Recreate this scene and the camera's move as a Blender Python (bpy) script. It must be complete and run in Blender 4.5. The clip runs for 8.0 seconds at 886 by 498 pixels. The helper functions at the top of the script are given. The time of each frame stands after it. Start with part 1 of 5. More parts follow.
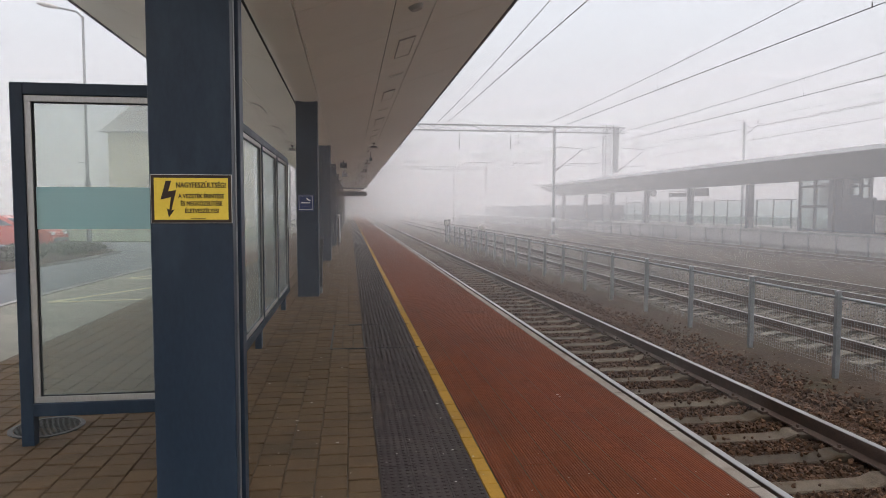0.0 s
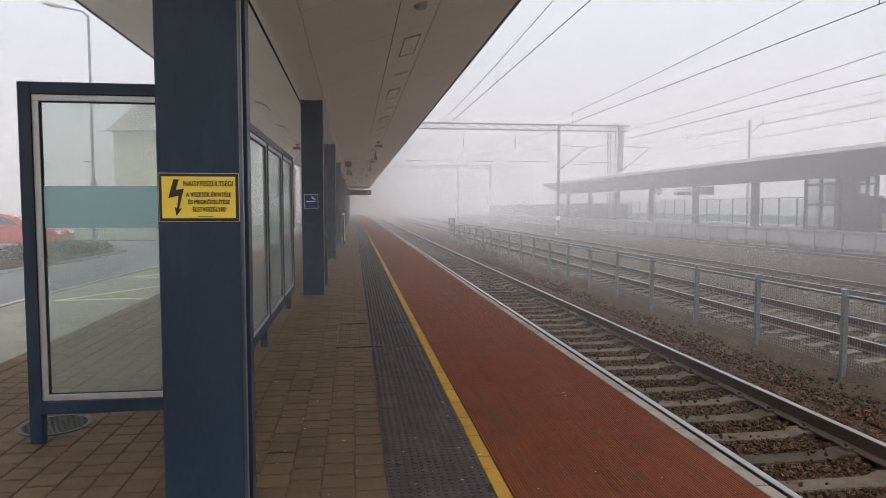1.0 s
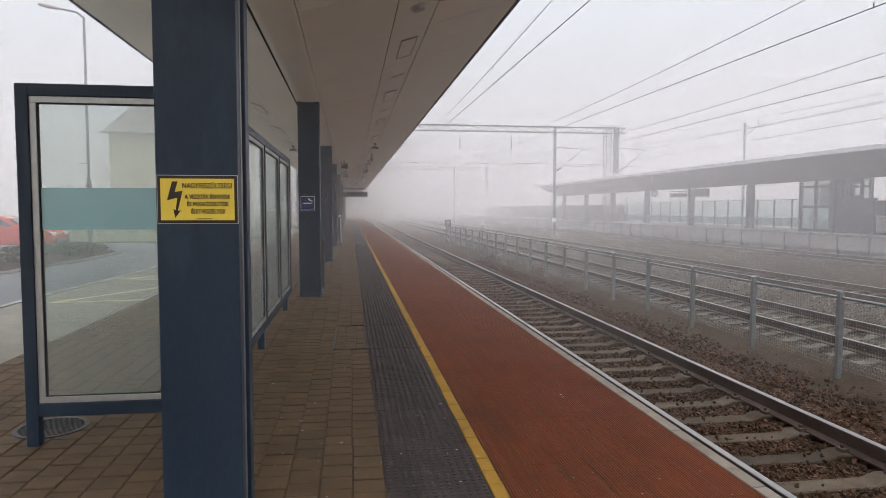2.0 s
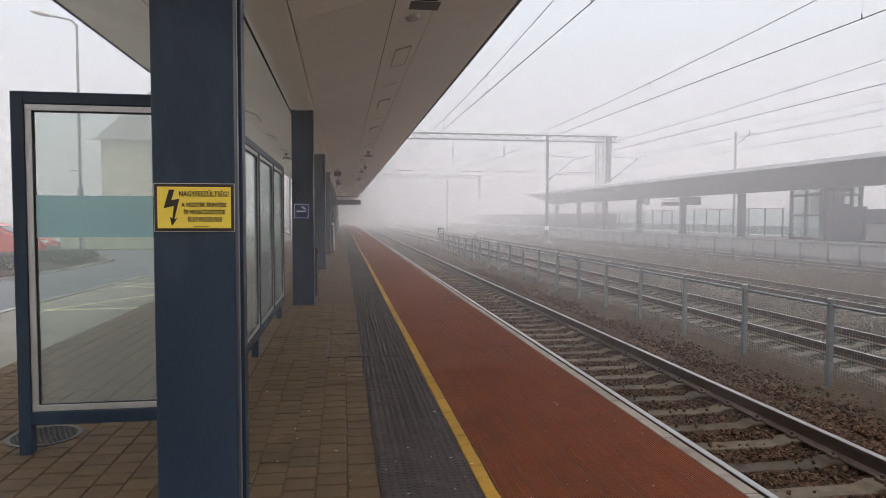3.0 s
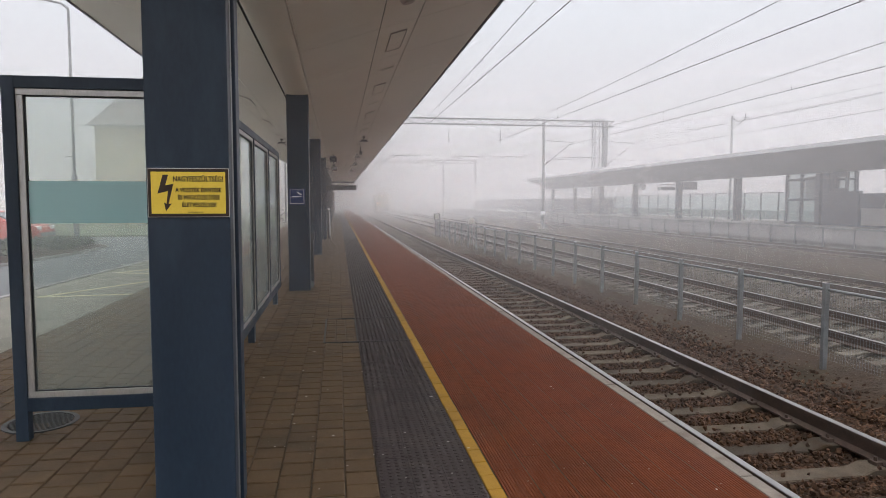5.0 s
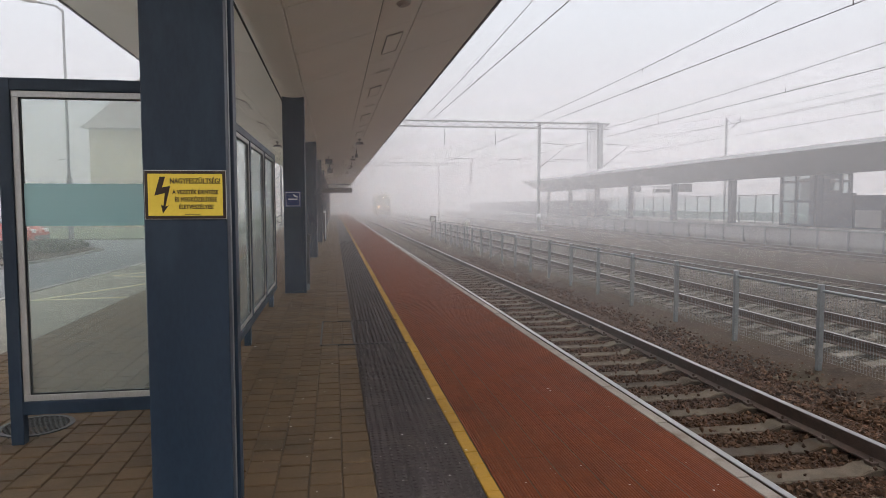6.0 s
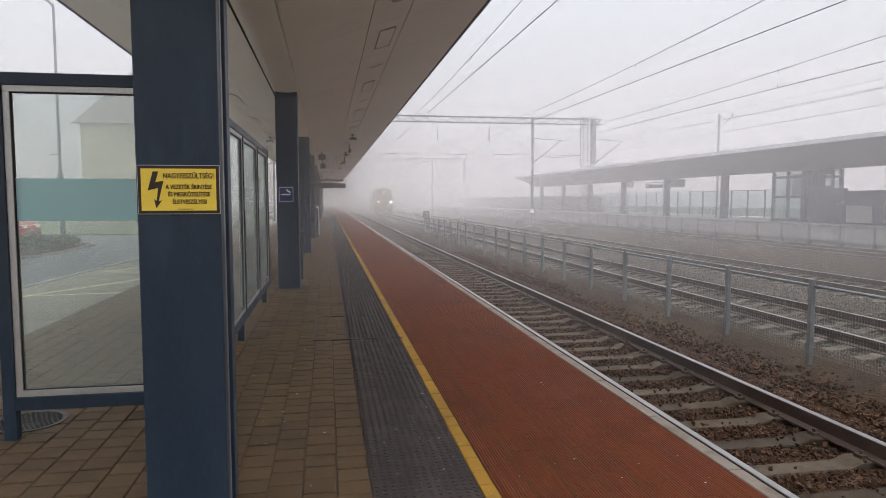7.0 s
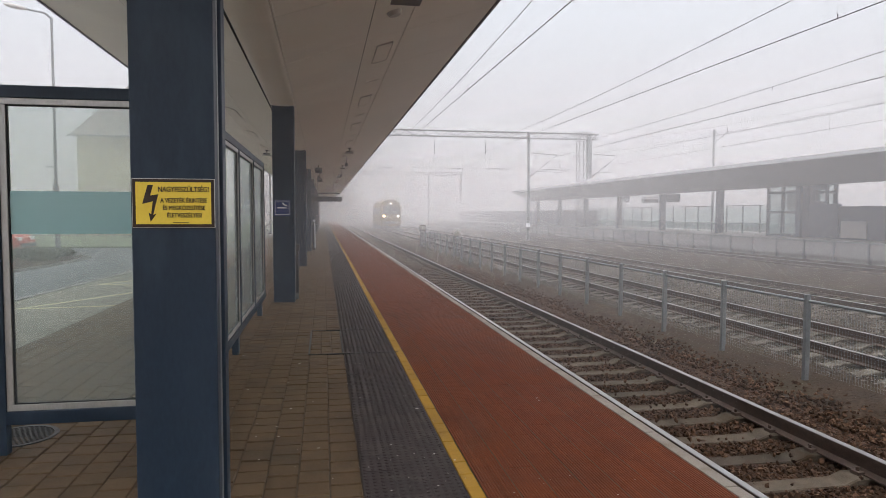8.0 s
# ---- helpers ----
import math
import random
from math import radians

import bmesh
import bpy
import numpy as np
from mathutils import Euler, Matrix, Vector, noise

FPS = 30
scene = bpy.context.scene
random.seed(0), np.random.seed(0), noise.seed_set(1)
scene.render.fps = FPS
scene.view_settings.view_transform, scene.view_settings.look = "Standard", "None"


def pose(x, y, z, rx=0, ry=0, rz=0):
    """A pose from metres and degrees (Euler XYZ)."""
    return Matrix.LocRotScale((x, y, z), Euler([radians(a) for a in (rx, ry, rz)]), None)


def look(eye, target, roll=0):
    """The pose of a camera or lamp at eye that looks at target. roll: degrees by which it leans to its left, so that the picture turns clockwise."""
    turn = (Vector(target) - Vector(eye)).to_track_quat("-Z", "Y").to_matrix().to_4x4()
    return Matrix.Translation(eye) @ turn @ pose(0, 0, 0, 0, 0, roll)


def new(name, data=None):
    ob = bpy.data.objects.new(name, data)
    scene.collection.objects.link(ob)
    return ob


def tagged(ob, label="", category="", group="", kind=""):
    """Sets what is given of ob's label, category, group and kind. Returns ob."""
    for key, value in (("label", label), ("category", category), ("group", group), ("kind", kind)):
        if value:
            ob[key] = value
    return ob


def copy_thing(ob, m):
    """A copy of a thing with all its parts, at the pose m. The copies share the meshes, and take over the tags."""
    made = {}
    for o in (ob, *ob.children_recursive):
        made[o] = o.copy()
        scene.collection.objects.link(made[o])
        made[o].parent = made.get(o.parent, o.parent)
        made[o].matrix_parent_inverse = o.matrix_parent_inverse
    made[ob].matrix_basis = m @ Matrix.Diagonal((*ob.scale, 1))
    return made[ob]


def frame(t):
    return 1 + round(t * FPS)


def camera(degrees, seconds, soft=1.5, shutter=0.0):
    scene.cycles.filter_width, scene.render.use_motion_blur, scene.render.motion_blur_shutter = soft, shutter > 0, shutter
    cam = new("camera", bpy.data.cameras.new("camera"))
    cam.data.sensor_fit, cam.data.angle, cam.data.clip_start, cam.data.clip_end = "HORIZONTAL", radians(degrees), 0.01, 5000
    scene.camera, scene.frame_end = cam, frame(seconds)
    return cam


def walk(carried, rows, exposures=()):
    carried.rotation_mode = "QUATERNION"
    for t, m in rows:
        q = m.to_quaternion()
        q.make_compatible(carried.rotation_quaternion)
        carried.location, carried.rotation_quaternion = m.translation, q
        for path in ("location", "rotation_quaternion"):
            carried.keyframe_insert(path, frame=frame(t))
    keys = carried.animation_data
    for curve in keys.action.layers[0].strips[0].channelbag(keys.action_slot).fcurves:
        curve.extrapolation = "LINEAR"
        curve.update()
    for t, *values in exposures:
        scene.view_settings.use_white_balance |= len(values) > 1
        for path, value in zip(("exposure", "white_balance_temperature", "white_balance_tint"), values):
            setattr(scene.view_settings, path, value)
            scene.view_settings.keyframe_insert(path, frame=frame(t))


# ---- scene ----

# The walk: held in the hand, standing on the platform.
LENS = 67.0
PATH = [
    (0.0, 0.037, 0.013, 1.601, -7.951, -3.466, -0.073),
    (0.5, 0.032, 0.005, 1.601, -7.839, -3.516, 0.041),
    (1.0, 0.025, 0.013, 1.599, -7.578, -3.582, -0.006),
    (1.2, 0.022, 0.012, 1.600, -7.760, -3.590, -0.010),
    (2.3, 0.003, 0.003, 1.602, -8.050, -3.180, -0.055),
    (2.5, -0.003, -0.003, 1.604, -8.440, -2.745, -0.063),
    (3.0, -0.005, -0.015, 1.603, -8.533, -2.750, -0.119),
    (3.5, -0.007, -0.002, 1.601, -8.704, -3.206, -0.138),
    (4.0, 0.000, -0.006, 1.601, -8.996, -3.462, -0.035),
    (4.5, 0.000, 0.000, 1.600, -9.020, -3.820, 0.000),
    (4.7, -0.001, 0.000, 1.600, -8.820, -4.060, 0.010),
    (5.8, -0.012, 0.001, 1.597, -9.180, -3.730, 0.085),
    (6.0, -0.013, 0.001, 1.596, -9.241, -3.785, 0.101),
    (6.5, -0.016, -0.004, 1.596, -9.470, -4.072, 0.222),
    (7.0, -0.016, -0.009, 1.593, -9.803, -4.171, 0.104),
    (7.5, -0.013, -0.013, 1.596, -9.884, -3.528, -0.035),
    (8.0, -0.011, -0.003, 1.597, -10.120, -2.996, -0.128),
]
cam = camera(LENS, 8.0, 0.7)
walk(cam, [(t, pose(x, y, z, 90 + pitch, roll, yaw)) for t, x, y, z, yaw, pitch, roll in PATH])

# ---------------------------------------------------------------- light
scene.view_settings.exposure = 0.0
scene.cycles.transparent_max_bounces = 128

world = bpy.data.worlds.new("foggy_sky")
scene.world = world
world.use_nodes = True
wn, wl = world.node_tree.nodes, world.node_tree.links
wn.clear()
w_out = wn.new("ShaderNodeOutputWorld")
w_bg = wn.new("ShaderNodeBackground")
w_sky = wn.new("ShaderNodeTexSky")
w_sky.sky_type = "NISHITA"
w_sky.sun_disc = False
w_sky.sun_elevation = radians(32)
w_sky.sun_rotation = radians(150)
w_dim = wn.new("ShaderNodeVectorMath")
w_dim.operation = "SCALE"
w_dim.inputs["Scale"].default_value = 0.06
w_co = wn.new("ShaderNodeTexCoord")
w_sep = wn.new("ShaderNodeSeparateXYZ")
w_ramp = wn.new("ShaderNodeValToRGB")
w_ramp.color_ramp.interpolation = "EASE"
el = w_ramp.color_ramp.elements
el[0].position, el[0].color = 0.0, (0.54, 0.515, 0.53, 1)
el[1].position, el[1].color = 1.0, (2.15, 2.22, 2.32, 1)
mid = el.new(0.12)
mid.color = (0.615, 0.61, 0.645, 1)
upper = el.new(0.32)
upper.color = (0.64, 0.67, 0.725, 1)
w_mix = wn.new("ShaderNodeMixRGB")
w_mix.inputs[0].default_value = 0.94
wl.new(w_co.outputs["Generated"], w_sep.inputs[0])
wl.new(w_sep.outputs["Z"], w_ramp.inputs[0])
wl.new(w_sky.outputs[0], w_dim.inputs[0])
wl.new(w_dim.outputs[0], w_mix.inputs[1])
wl.new(w_ramp.outputs[0], w_mix.inputs[2])
wl.new(w_mix.outputs[0], w_bg.inputs["Color"])
w_bg.inputs["Strength"].default_value = 1.38
wl.new(w_bg.outputs[0], w_out.inputs["Surface"])

sun = new("sun", bpy.data.lights.new("sun", "SUN"))
sun.data.energy, sun.data.angle, sun.data.color = 0.5, radians(40), (1.0, 0.985, 0.96)
sun.matrix_basis = look((20, -10, 30), (0, 10, 0))


# ---------------------------------------------------------------- materials
def shader(name):
    m = bpy.data.materials.new(name)
    m.use_nodes = True
    m.node_tree.nodes.clear()
    out = m.node_tree.nodes.new("ShaderNodeOutputMaterial")
    return m, m.node_tree.nodes, m.node_tree.links, out


def surface(name, dark, light, rough=0.7, metal=0.0, scale=8.0, fine=90.0, bump=0.15, per_piece=0.0, stain=None, stain_scale=1.2, spec=0.4, stretch=(1, 1, 1), bump_scale=None):
    """A painted, mineral or metal surface: two noises mix dark and light, a third lays stains on it, pieces differ a little."""
    m, n, l, out = shader(name)
    bsdf = n.new("ShaderNodeBsdfPrincipled")
    geo = n.new("ShaderNodeNewGeometry")
    mp = n.new("ShaderNodeMapping")
    mp.inputs["Scale"].default_value = stretch
    l.new(geo.outputs["Position"], mp.inputs[0])
    big = n.new("ShaderNodeTexNoise")
    big.inputs["Scale"].default_value, big.inputs["Detail"].default_value = scale, 4
    small = n.new("ShaderNodeTexNoise")
    small.inputs["Scale"].default_value, small.inputs["Detail"].default_value = fine, 3
    l.new(mp.outputs[0], big.inputs["Vector"])
    l.new(mp.outputs[0], small.inputs["Vector"])
    add = n.new("ShaderNodeMath")
    add.operation = "MULTIPLY_ADD"
    l.new(small.outputs["Fac"], add.inputs[0])
    add.inputs[1].default_value = 0.5
    half = n.new("ShaderNodeMath")
    half.operation = "MULTIPLY"
    half.inputs[1].default_value = 0.5
    l.new(big.outputs["Fac"], half.inputs[0])
    l.new(half.outputs[0], add.inputs[2])
    ramp = n.new("ShaderNodeValToRGB")
    ramp.color_ramp.elements[0].position, ramp.color_ramp.elements[0].color = 0.33, (*dark, 1)
    ramp.color_ramp.elements[1].position, ramp.color_ramp.elements[1].color = 0.67, (*light, 1)
    l.new(add.outputs[0], ramp.inputs[0])
    colour = ramp.outputs[0]
    if per_piece:
        info, isl = n.new("ShaderNodeObjectInfo"), geo
        both = n.new("ShaderNodeMath")
        both.operation = "ADD"
        l.new(info.outputs["Random"], both.inputs[0])
        l.new(isl.outputs["Random Per Island"], both.inputs[1])
        fr = n.new("ShaderNodeMath")
        fr.operation = "FRACT"
        l.new(both.outputs[0], fr.inputs[0])
        mr = n.new("ShaderNodeMapRange")
        mr.inputs["To Min"].default_value, mr.inputs["To Max"].default_value = 1 - per_piece, 1 + per_piece
        l.new(fr.outputs[0], mr.inputs["Value"])
        sc = n.new("ShaderNodeVectorMath")
        sc.operation = "SCALE"
        l.new(colour, sc.inputs[0])
        l.new(mr.outputs[0], sc.inputs["Scale"])
        colour = sc.outputs[0]
    if stain:
        st = n.new("ShaderNodeTexNoise")
        st.inputs["Scale"].default_value, st.inputs["Detail"].default_value, st.inputs["Roughness"].default_value = stain_scale, 6, 0.65
        l.new(mp.outputs[0], st.inputs["Vector"])
        sr = n.new("ShaderNodeValToRGB")
        sr.color_ramp.elements[0].position, sr.color_ramp.elements[1].position = 0.5, 0.72
        l.new(st.outputs["Fac"], sr.inputs[0])
        mx = n.new("ShaderNodeMixRGB")
        l.new(sr.outputs[0], mx.inputs[0])
        l.new(colour, mx.inputs[1])
        mx.inputs[2].default_value = (*stain, 1)
        colour = mx.outputs[0]
    l.new(colour, bsdf.inputs["Base Color"])
    rr = n.new("ShaderNodeMapRange")
    rr.inputs["To Min"].default_value, rr.inputs["To Max"].default_value = max(0.05, rough - 0.12), min(1, rough + 0.12)
    l.new(big.outputs["Fac"], rr.inputs["Value"])
    l.new(rr.outputs[0], bsdf.inputs["Roughness"])
    bsdf.inputs["Metallic"].default_value = metal
    bsdf.inputs["Specular IOR Level"].default_value = spec
    if bump:
        bp = n.new("ShaderNodeBump")
        bp.inputs["Strength"].default_value, bp.inputs["Distance"].default_value = bump, 0.01
        source = small
        if bump_scale:
            source = n.new("ShaderNodeTexNoise")
            source.inputs["Scale"].default_value, source.inputs["Detail"].default_value = bump_scale, 5
            l.new(mp.outputs[0], source.inputs["Vector"])
            bp.inputs["Distance"].default_value = 0.05
        l.new(source.outputs["Fac"], bp.inputs["Height"])
        l.new(bp.outputs[0], bsdf.inputs["Normal"])
    l.new(bsdf.outputs[0], out.inputs["Surface"])
    return m


def glowing(name, colour, strength):
    m, n, l, out = shader(name)
    e = n.new("ShaderNodeEmission")
    e.inputs["Color"].default_value, e.inputs["Strength"].default_value = (*colour, 1), strength
    l.new(e.outputs[0], out.inputs["Surface"])
    return m


def glazing(name, tint, veil_colour, veil, gloss=0.06):
    """Clear glass: light passes tinted, a pale veil scatters a little, a Fresnel layer mirrors."""
    m, n, l, out = shader(name)
    clear = n.new("ShaderNodeBsdfTransparent")
    clear.inputs["Color"].default_value = (*tint, 1)
    film = n.new("ShaderNodeBsdfDiffuse")
    film.inputs["Color"].default_value = (*veil_colour, 1)
    back = n.new("ShaderNodeBsdfTranslucent")
    back.inputs["Color"].default_value = (*veil_colour, 1)
    two = n.new("ShaderNodeMixShader")
    l.new(film.outputs[0], two.inputs[1])
    l.new(back.outputs[0], two.inputs[2])
    veiled = n.new("ShaderNodeMixShader")
    veiled.inputs[0].default_value = veil
    l.new(clear.outputs[0], veiled.inputs[1])
    l.new(two.outputs[0], veiled.inputs[2])
    mirror = n.new("ShaderNodeBsdfGlossy")
    mirror.inputs["Roughness"].default_value = 0.03
    edge = n.new("ShaderNodeLayerWeight")
    edge.inputs["Blend"].default_value = 0.5
    power = n.new("ShaderNodeMath")
    power.operation = "POWER"
    l.new(edge.outputs["Facing"], power.inputs[0])
    power.inputs[1].default_value = 6.0
    fres = n.new("ShaderNodeMath")
    fres.operation = "MULTIPLY_ADD"
    l.new(power.outputs[0], fres.inputs[0])
    fres.inputs[1].default_value, fres.inputs[2].default_value = 0.45, gloss * 0.5
    mix = n.new("ShaderNodeMixShader")
    l.new(fres.outputs[0], mix.inputs[0])
    l.new(veiled.outputs[0], mix.inputs[1])
    l.new(mirror.outputs[0], mix.inputs[2])
    l.new(mix.outputs[0], out.inputs["Surface"])
    return m


def fog_material(density, across=None):
    """Water droplets as a pale see-through tint that scatters daylight, thinner at the ground and high up."""
    m, n, l, out = shader("fog")

    def maths(op, a, b=None, c=None):
        k = n.new("ShaderNodeMath")
        k.operation = op
        for i, v in enumerate((a, b, c)):
            if v is None:
                continue
            if isinstance(v, (int, float)):
                k.inputs[i].default_value = v
            else:
                l.new(v, k.inputs[i])
        return k.outputs[0]

    geo = n.new("ShaderNodeNewGeometry")
    sep = n.new("ShaderNodeSeparateXYZ")
    l.new(geo.outputs["Position"], sep.inputs[0])
    y, z = sep.outputs["Y"], sep.outputs["Z"]
    gap = across or maths("MULTIPLY_ADD", maths("MAXIMUM", maths("SUBTRACT", y, FOG_FAR), 0.0), FOG_STEP, FOG_GAP)
    low = n.new("ShaderNodeMapRange")
    low.interpolation_type = "SMOOTHSTEP"
    low.inputs["From Min"].default_value, low.inputs["From Max"].default_value = -0.8, 2.6
    low.inputs["To Min"].default_value, low.inputs["To Max"].default_value = FOG_LOW, 1.0
    l.new(z, low.inputs["Value"])
    high = n.new("ShaderNodeMapRange")
    high.interpolation_type = "SMOOTHSTEP"
    high.inputs["From Min"].default_value, high.inputs["From Max"].default_value = 4.0, 15.0
    high.inputs["To Min"].default_value, high.inputs["To Max"].default_value = 1.0, 0.0
    l.new(z, high.inputs["Value"])
    puff = n.new("ShaderNodeTexNoise")
    puff.inputs["Scale"].default_value, puff.inputs["Detail"].default_value = 0.05, 2
    l.new(geo.outputs["Position"], puff.inputs["Vector"])
    uneven = maths("MULTIPLY_ADD", puff.outputs["Fac"], 0.5, 0.75)
    further = n.new("ShaderNodeMapRange")
    further.inputs["From Min"].default_value, further.inputs["From Max"].default_value = 40.0, 70.0
    further.inputs["To Min"].default_value, further.inputs["To Max"].default_value = 1.0, 1.0 if across else 1.32
    l.new(y, further.inputs["Value"])
    gap = maths("MULTIPLY", gap, further.outputs[0])
    depth = maths("MULTIPLY", maths("MULTIPLY", gap, density), maths("MULTIPLY", low.outputs[0], maths("MULTIPLY", high.outputs[0], uneven)))
    alpha = maths("SUBTRACT", 1.0, maths("EXPONENT", maths("MULTIPLY", depth, -1.0)))
    clear = n.new("ShaderNodeBsdfTransparent")
    front = n.new("ShaderNodeBsdfDiffuse")
    front.inputs["Color"].default_value = (*FOG_COLOUR, 1)
    back = n.new("ShaderNodeBsdfTranslucent")
    back.inputs["Color"].default_value = (*FOG_COLOUR, 1)
    both = n.new("ShaderNodeMixShader")
    l.new(front.outputs[0], both.inputs[1])
    l.new(back.outputs[0], both.inputs[2])
    mix = n.new("ShaderNodeMixShader")
    l.new(alpha, mix.inputs[0])
    l.new(clear.outputs[0], mix.inputs[1])
    l.new(both.outputs[0], mix.inputs[2])
    l.new(mix.outputs[0], out.inputs["Surface"])
    return m


def ballast_material(name, dark, light, scale):
    """Crushed stone seen as one bed: every cell has a tone of its own and stands proud of dark gaps."""
    m, n, l, out = shader(name)
    bsdf = n.new("ShaderNodeBsdfPrincipled")
    geo = n.new("ShaderNodeNewGeometry")
    warp = n.new("ShaderNodeTexNoise")
    warp.inputs["Scale"].default_value = 30
    l.new(geo.outputs["Position"], warp.inputs["Vector"])
    push = n.new("ShaderNodeVectorMath")
    push.operation = "MULTIPLY_ADD"
    l.new(warp.outputs["Color"], push.inputs[0])
    push.inputs[1].default_value = (0.02, 0.02, 0.02)
    l.new(geo.outputs["Position"], push.inputs[2])
    cell = n.new("ShaderNodeTexVoronoi")
    cell.inputs["Scale"].default_value = scale
    l.new(push.outputs[0], cell.inputs["Vector"])
    tone = n.new("ShaderNodeSeparateColor")
    l.new(cell.outputs["Color"], tone.inputs[0])
    ramp = n.new("ShaderNodeValToRGB")
    ramp.color_ramp.elements[0].color, ramp.color_ramp.elements[1].color = (*dark, 1), (*light, 1)
    l.new(tone.outputs[0], ramp.inputs[0])
    big = n.new("ShaderNodeTexNoise")
    big.inputs["Scale"].default_value = 1.1
    l.new(geo.outputs["Position"], big.inputs["Vector"])
    mr = n.new("ShaderNodeMapRange")
    mr.inputs["To Min"].default_value, mr.inputs["To Max"].default_value = 0.6, 1.4
    l.new(big.outputs["Fac"], mr.inputs["Value"])
    sc = n.new("ShaderNodeVectorMath")
    sc.operation = "SCALE"
    l.new(ramp.outputs[0], sc.inputs[0])
    l.new(mr.outputs[0], sc.inputs["Scale"])
    l.new(sc.outputs[0], bsdf.inputs["Base Color"])
    bsdf.inputs["Roughness"].default_value = 0.9
    bsdf.inputs["Specular IOR Level"].default_value = 0.15
    bp = n.new("ShaderNodeBump")
    bp.invert = True
    bp.inputs["Strength"].default_value, bp.inputs["Distance"].default_value = 1.0, 0.03
    l.new(cell.outputs["Distance"], bp.inputs["Height"])
    l.new(bp.outputs[0], bsdf.inputs["Normal"])
    l.new(bsdf.outputs[0], out.inputs["Surface"])
    return m


FOG_STEP, FOG_FAR, FOG_GAP, FOG_LOW, FOG_COLOUR = 0.11, 50.0, 1.6, 0.75, (0.962, 0.92, 0.92)

BLUE = surface("blue_steel_paint", (0.0112, 0.0220, 0.0395), (0.0172, 0.0315, 0.0530), 0.45, 0.0, 3, 60, 0.05, stain=(0.0245, 0.041, 0.063), stain_scale=4, stretch=(1, 1, 0.35))
ALU = surface("brushed_aluminium", (0.42, 0.40, 0.37), (0.55, 0.53, 0.50), 0.4, 0.7, 20, 200, 0.05, stretch=(1, 1, 0.2))
WALLPANEL = surface("light_concrete_panel", (0.24, 0.228, 0.22), (0.288, 0.276, 0.268), 0.85, 0, 1.5, 60, 0.1)
ZINC = surface("galvanised_steel", (0.1836, 0.1897, 0.1958), (0.2693, 0.2754, 0.2815), 0.45, 0.6, 14, 120, 0.06)
RUBBER = surface("black_rubber", (0.012, 0.012, 0.013), (0.025, 0.025, 0.026), 0.6)
PAVER = surface("tan_concrete_paver", (0.0682, 0.04069, 0.0196), (0.1163, 0.07298, 0.03792), 0.72, 0, 5, 140, 0.45, per_piece=0.14, stain=(0.052, 0.034, 0.019), stain_scale=1.5, spec=0.2)
TACTILE = surface("dark_grey_tactile_concrete", (0.030, 0.0225, 0.0215), (0.055, 0.041, 0.038), 0.75, 0, 4, 160, 0.5, per_piece=0.12, stain=(0.066, 0.050, 0.043), stain_scale=2.6, spec=0.2)
YELLOW = surface("yellow_concrete_paver", (0.2722, 0.1426, 0.01575), (0.3888, 0.2138, 0.0315), 0.7, 0, 6, 120, 0.3, per_piece=0.08, stain=(0.2074, 0.1129, 0.0252), stain_scale=3, spec=0.15)
REDTILE = surface("red_ribbed_concrete", (0.115, 0.0265, 0.0082), (0.160, 0.041, 0.0125), 0.72, 0, 3, 150, 0.3, per_piece=0.10, stain=(0.092, 0.024, 0.0082), stain_scale=1.1, spec=0.18)
JOINT = surface("dark_joint_sand", (0.05063, 0.03938, 0.02925), (0.1013, 0.07875, 0.05625), 0.95, 0, 20, 160, 0.4)
COPING = surface("pale_concrete_coping", (0.1778, 0.1463, 0.1243), (0.2578, 0.2175, 0.1883), 0.8, 0, 5, 120, 0.3, per_piece=0.07, stain=(0.12, 0.08702, 0.064), stain_scale=3, spec=0.15)
CONCRETE = surface("grey_concrete", (0.22, 0.21, 0.195), (0.36, 0.34, 0.32), 0.85, 0, 3, 90, 0.3, stain=(0.16, 0.14, 0.12))
SLEEPER = surface("weathered_concrete_sleeper", (0.040, 0.029, 0.020), (0.098, 0.076, 0.056), 0.85, 0, 7, 90, 0.5, per_piece=0.3, stain=(0.042, 0.023, 0.009), stain_scale=4, spec=0.15)
SLEEPER_PALE = surface("pale_concrete_sleeper", (0.082, 0.069, 0.055), (0.155, 0.134, 0.112), 0.85, 0, 7, 90, 0.5, per_piece=0.3, stain=(0.058, 0.042, 0.028), stain_scale=3, spec=0.15)
RUST = surface("rusty_rail_steel", (0.051, 0.03315, 0.0255), (0.1084, 0.07013, 0.05355), 0.75, 0.2, 10, 120, 0.3)
SHINE = surface("worn_rail_head", (0.23, 0.22, 0.215), (0.35, 0.34, 0.335), 0.34, 0.9, 12, 200, 0.03, stretch=(1, 0.05, 1))
STONE = surface("brown_ballast_stone", (0.028, 0.0145, 0.0085), (0.098, 0.052, 0.030), 0.85, 0, 6, 60, 0.3, per_piece=0.55, spec=0.15)
STONE_GREY = surface("grey_ballast_stone", (0.07948, 0.07013, 0.06077), (0.1683, 0.1543, 0.1356), 0.85, 0, 6, 60, 0.3, per_piece=0.35)
DIRT = surface("brown_trackside_dirt", (0.020, 0.012, 0.0070), (0.054, 0.033, 0.0195), 0.95, 0, 2.5, 40, 0.8, stain=(0.038, 0.031, 0.014), stain_scale=0.7, bump_scale=22, spec=0.15)
BALLAST = ballast_material("brown_ballast_bed", (0.017, 0.0082, 0.0046), (0.075, 0.038, 0.021), 30)
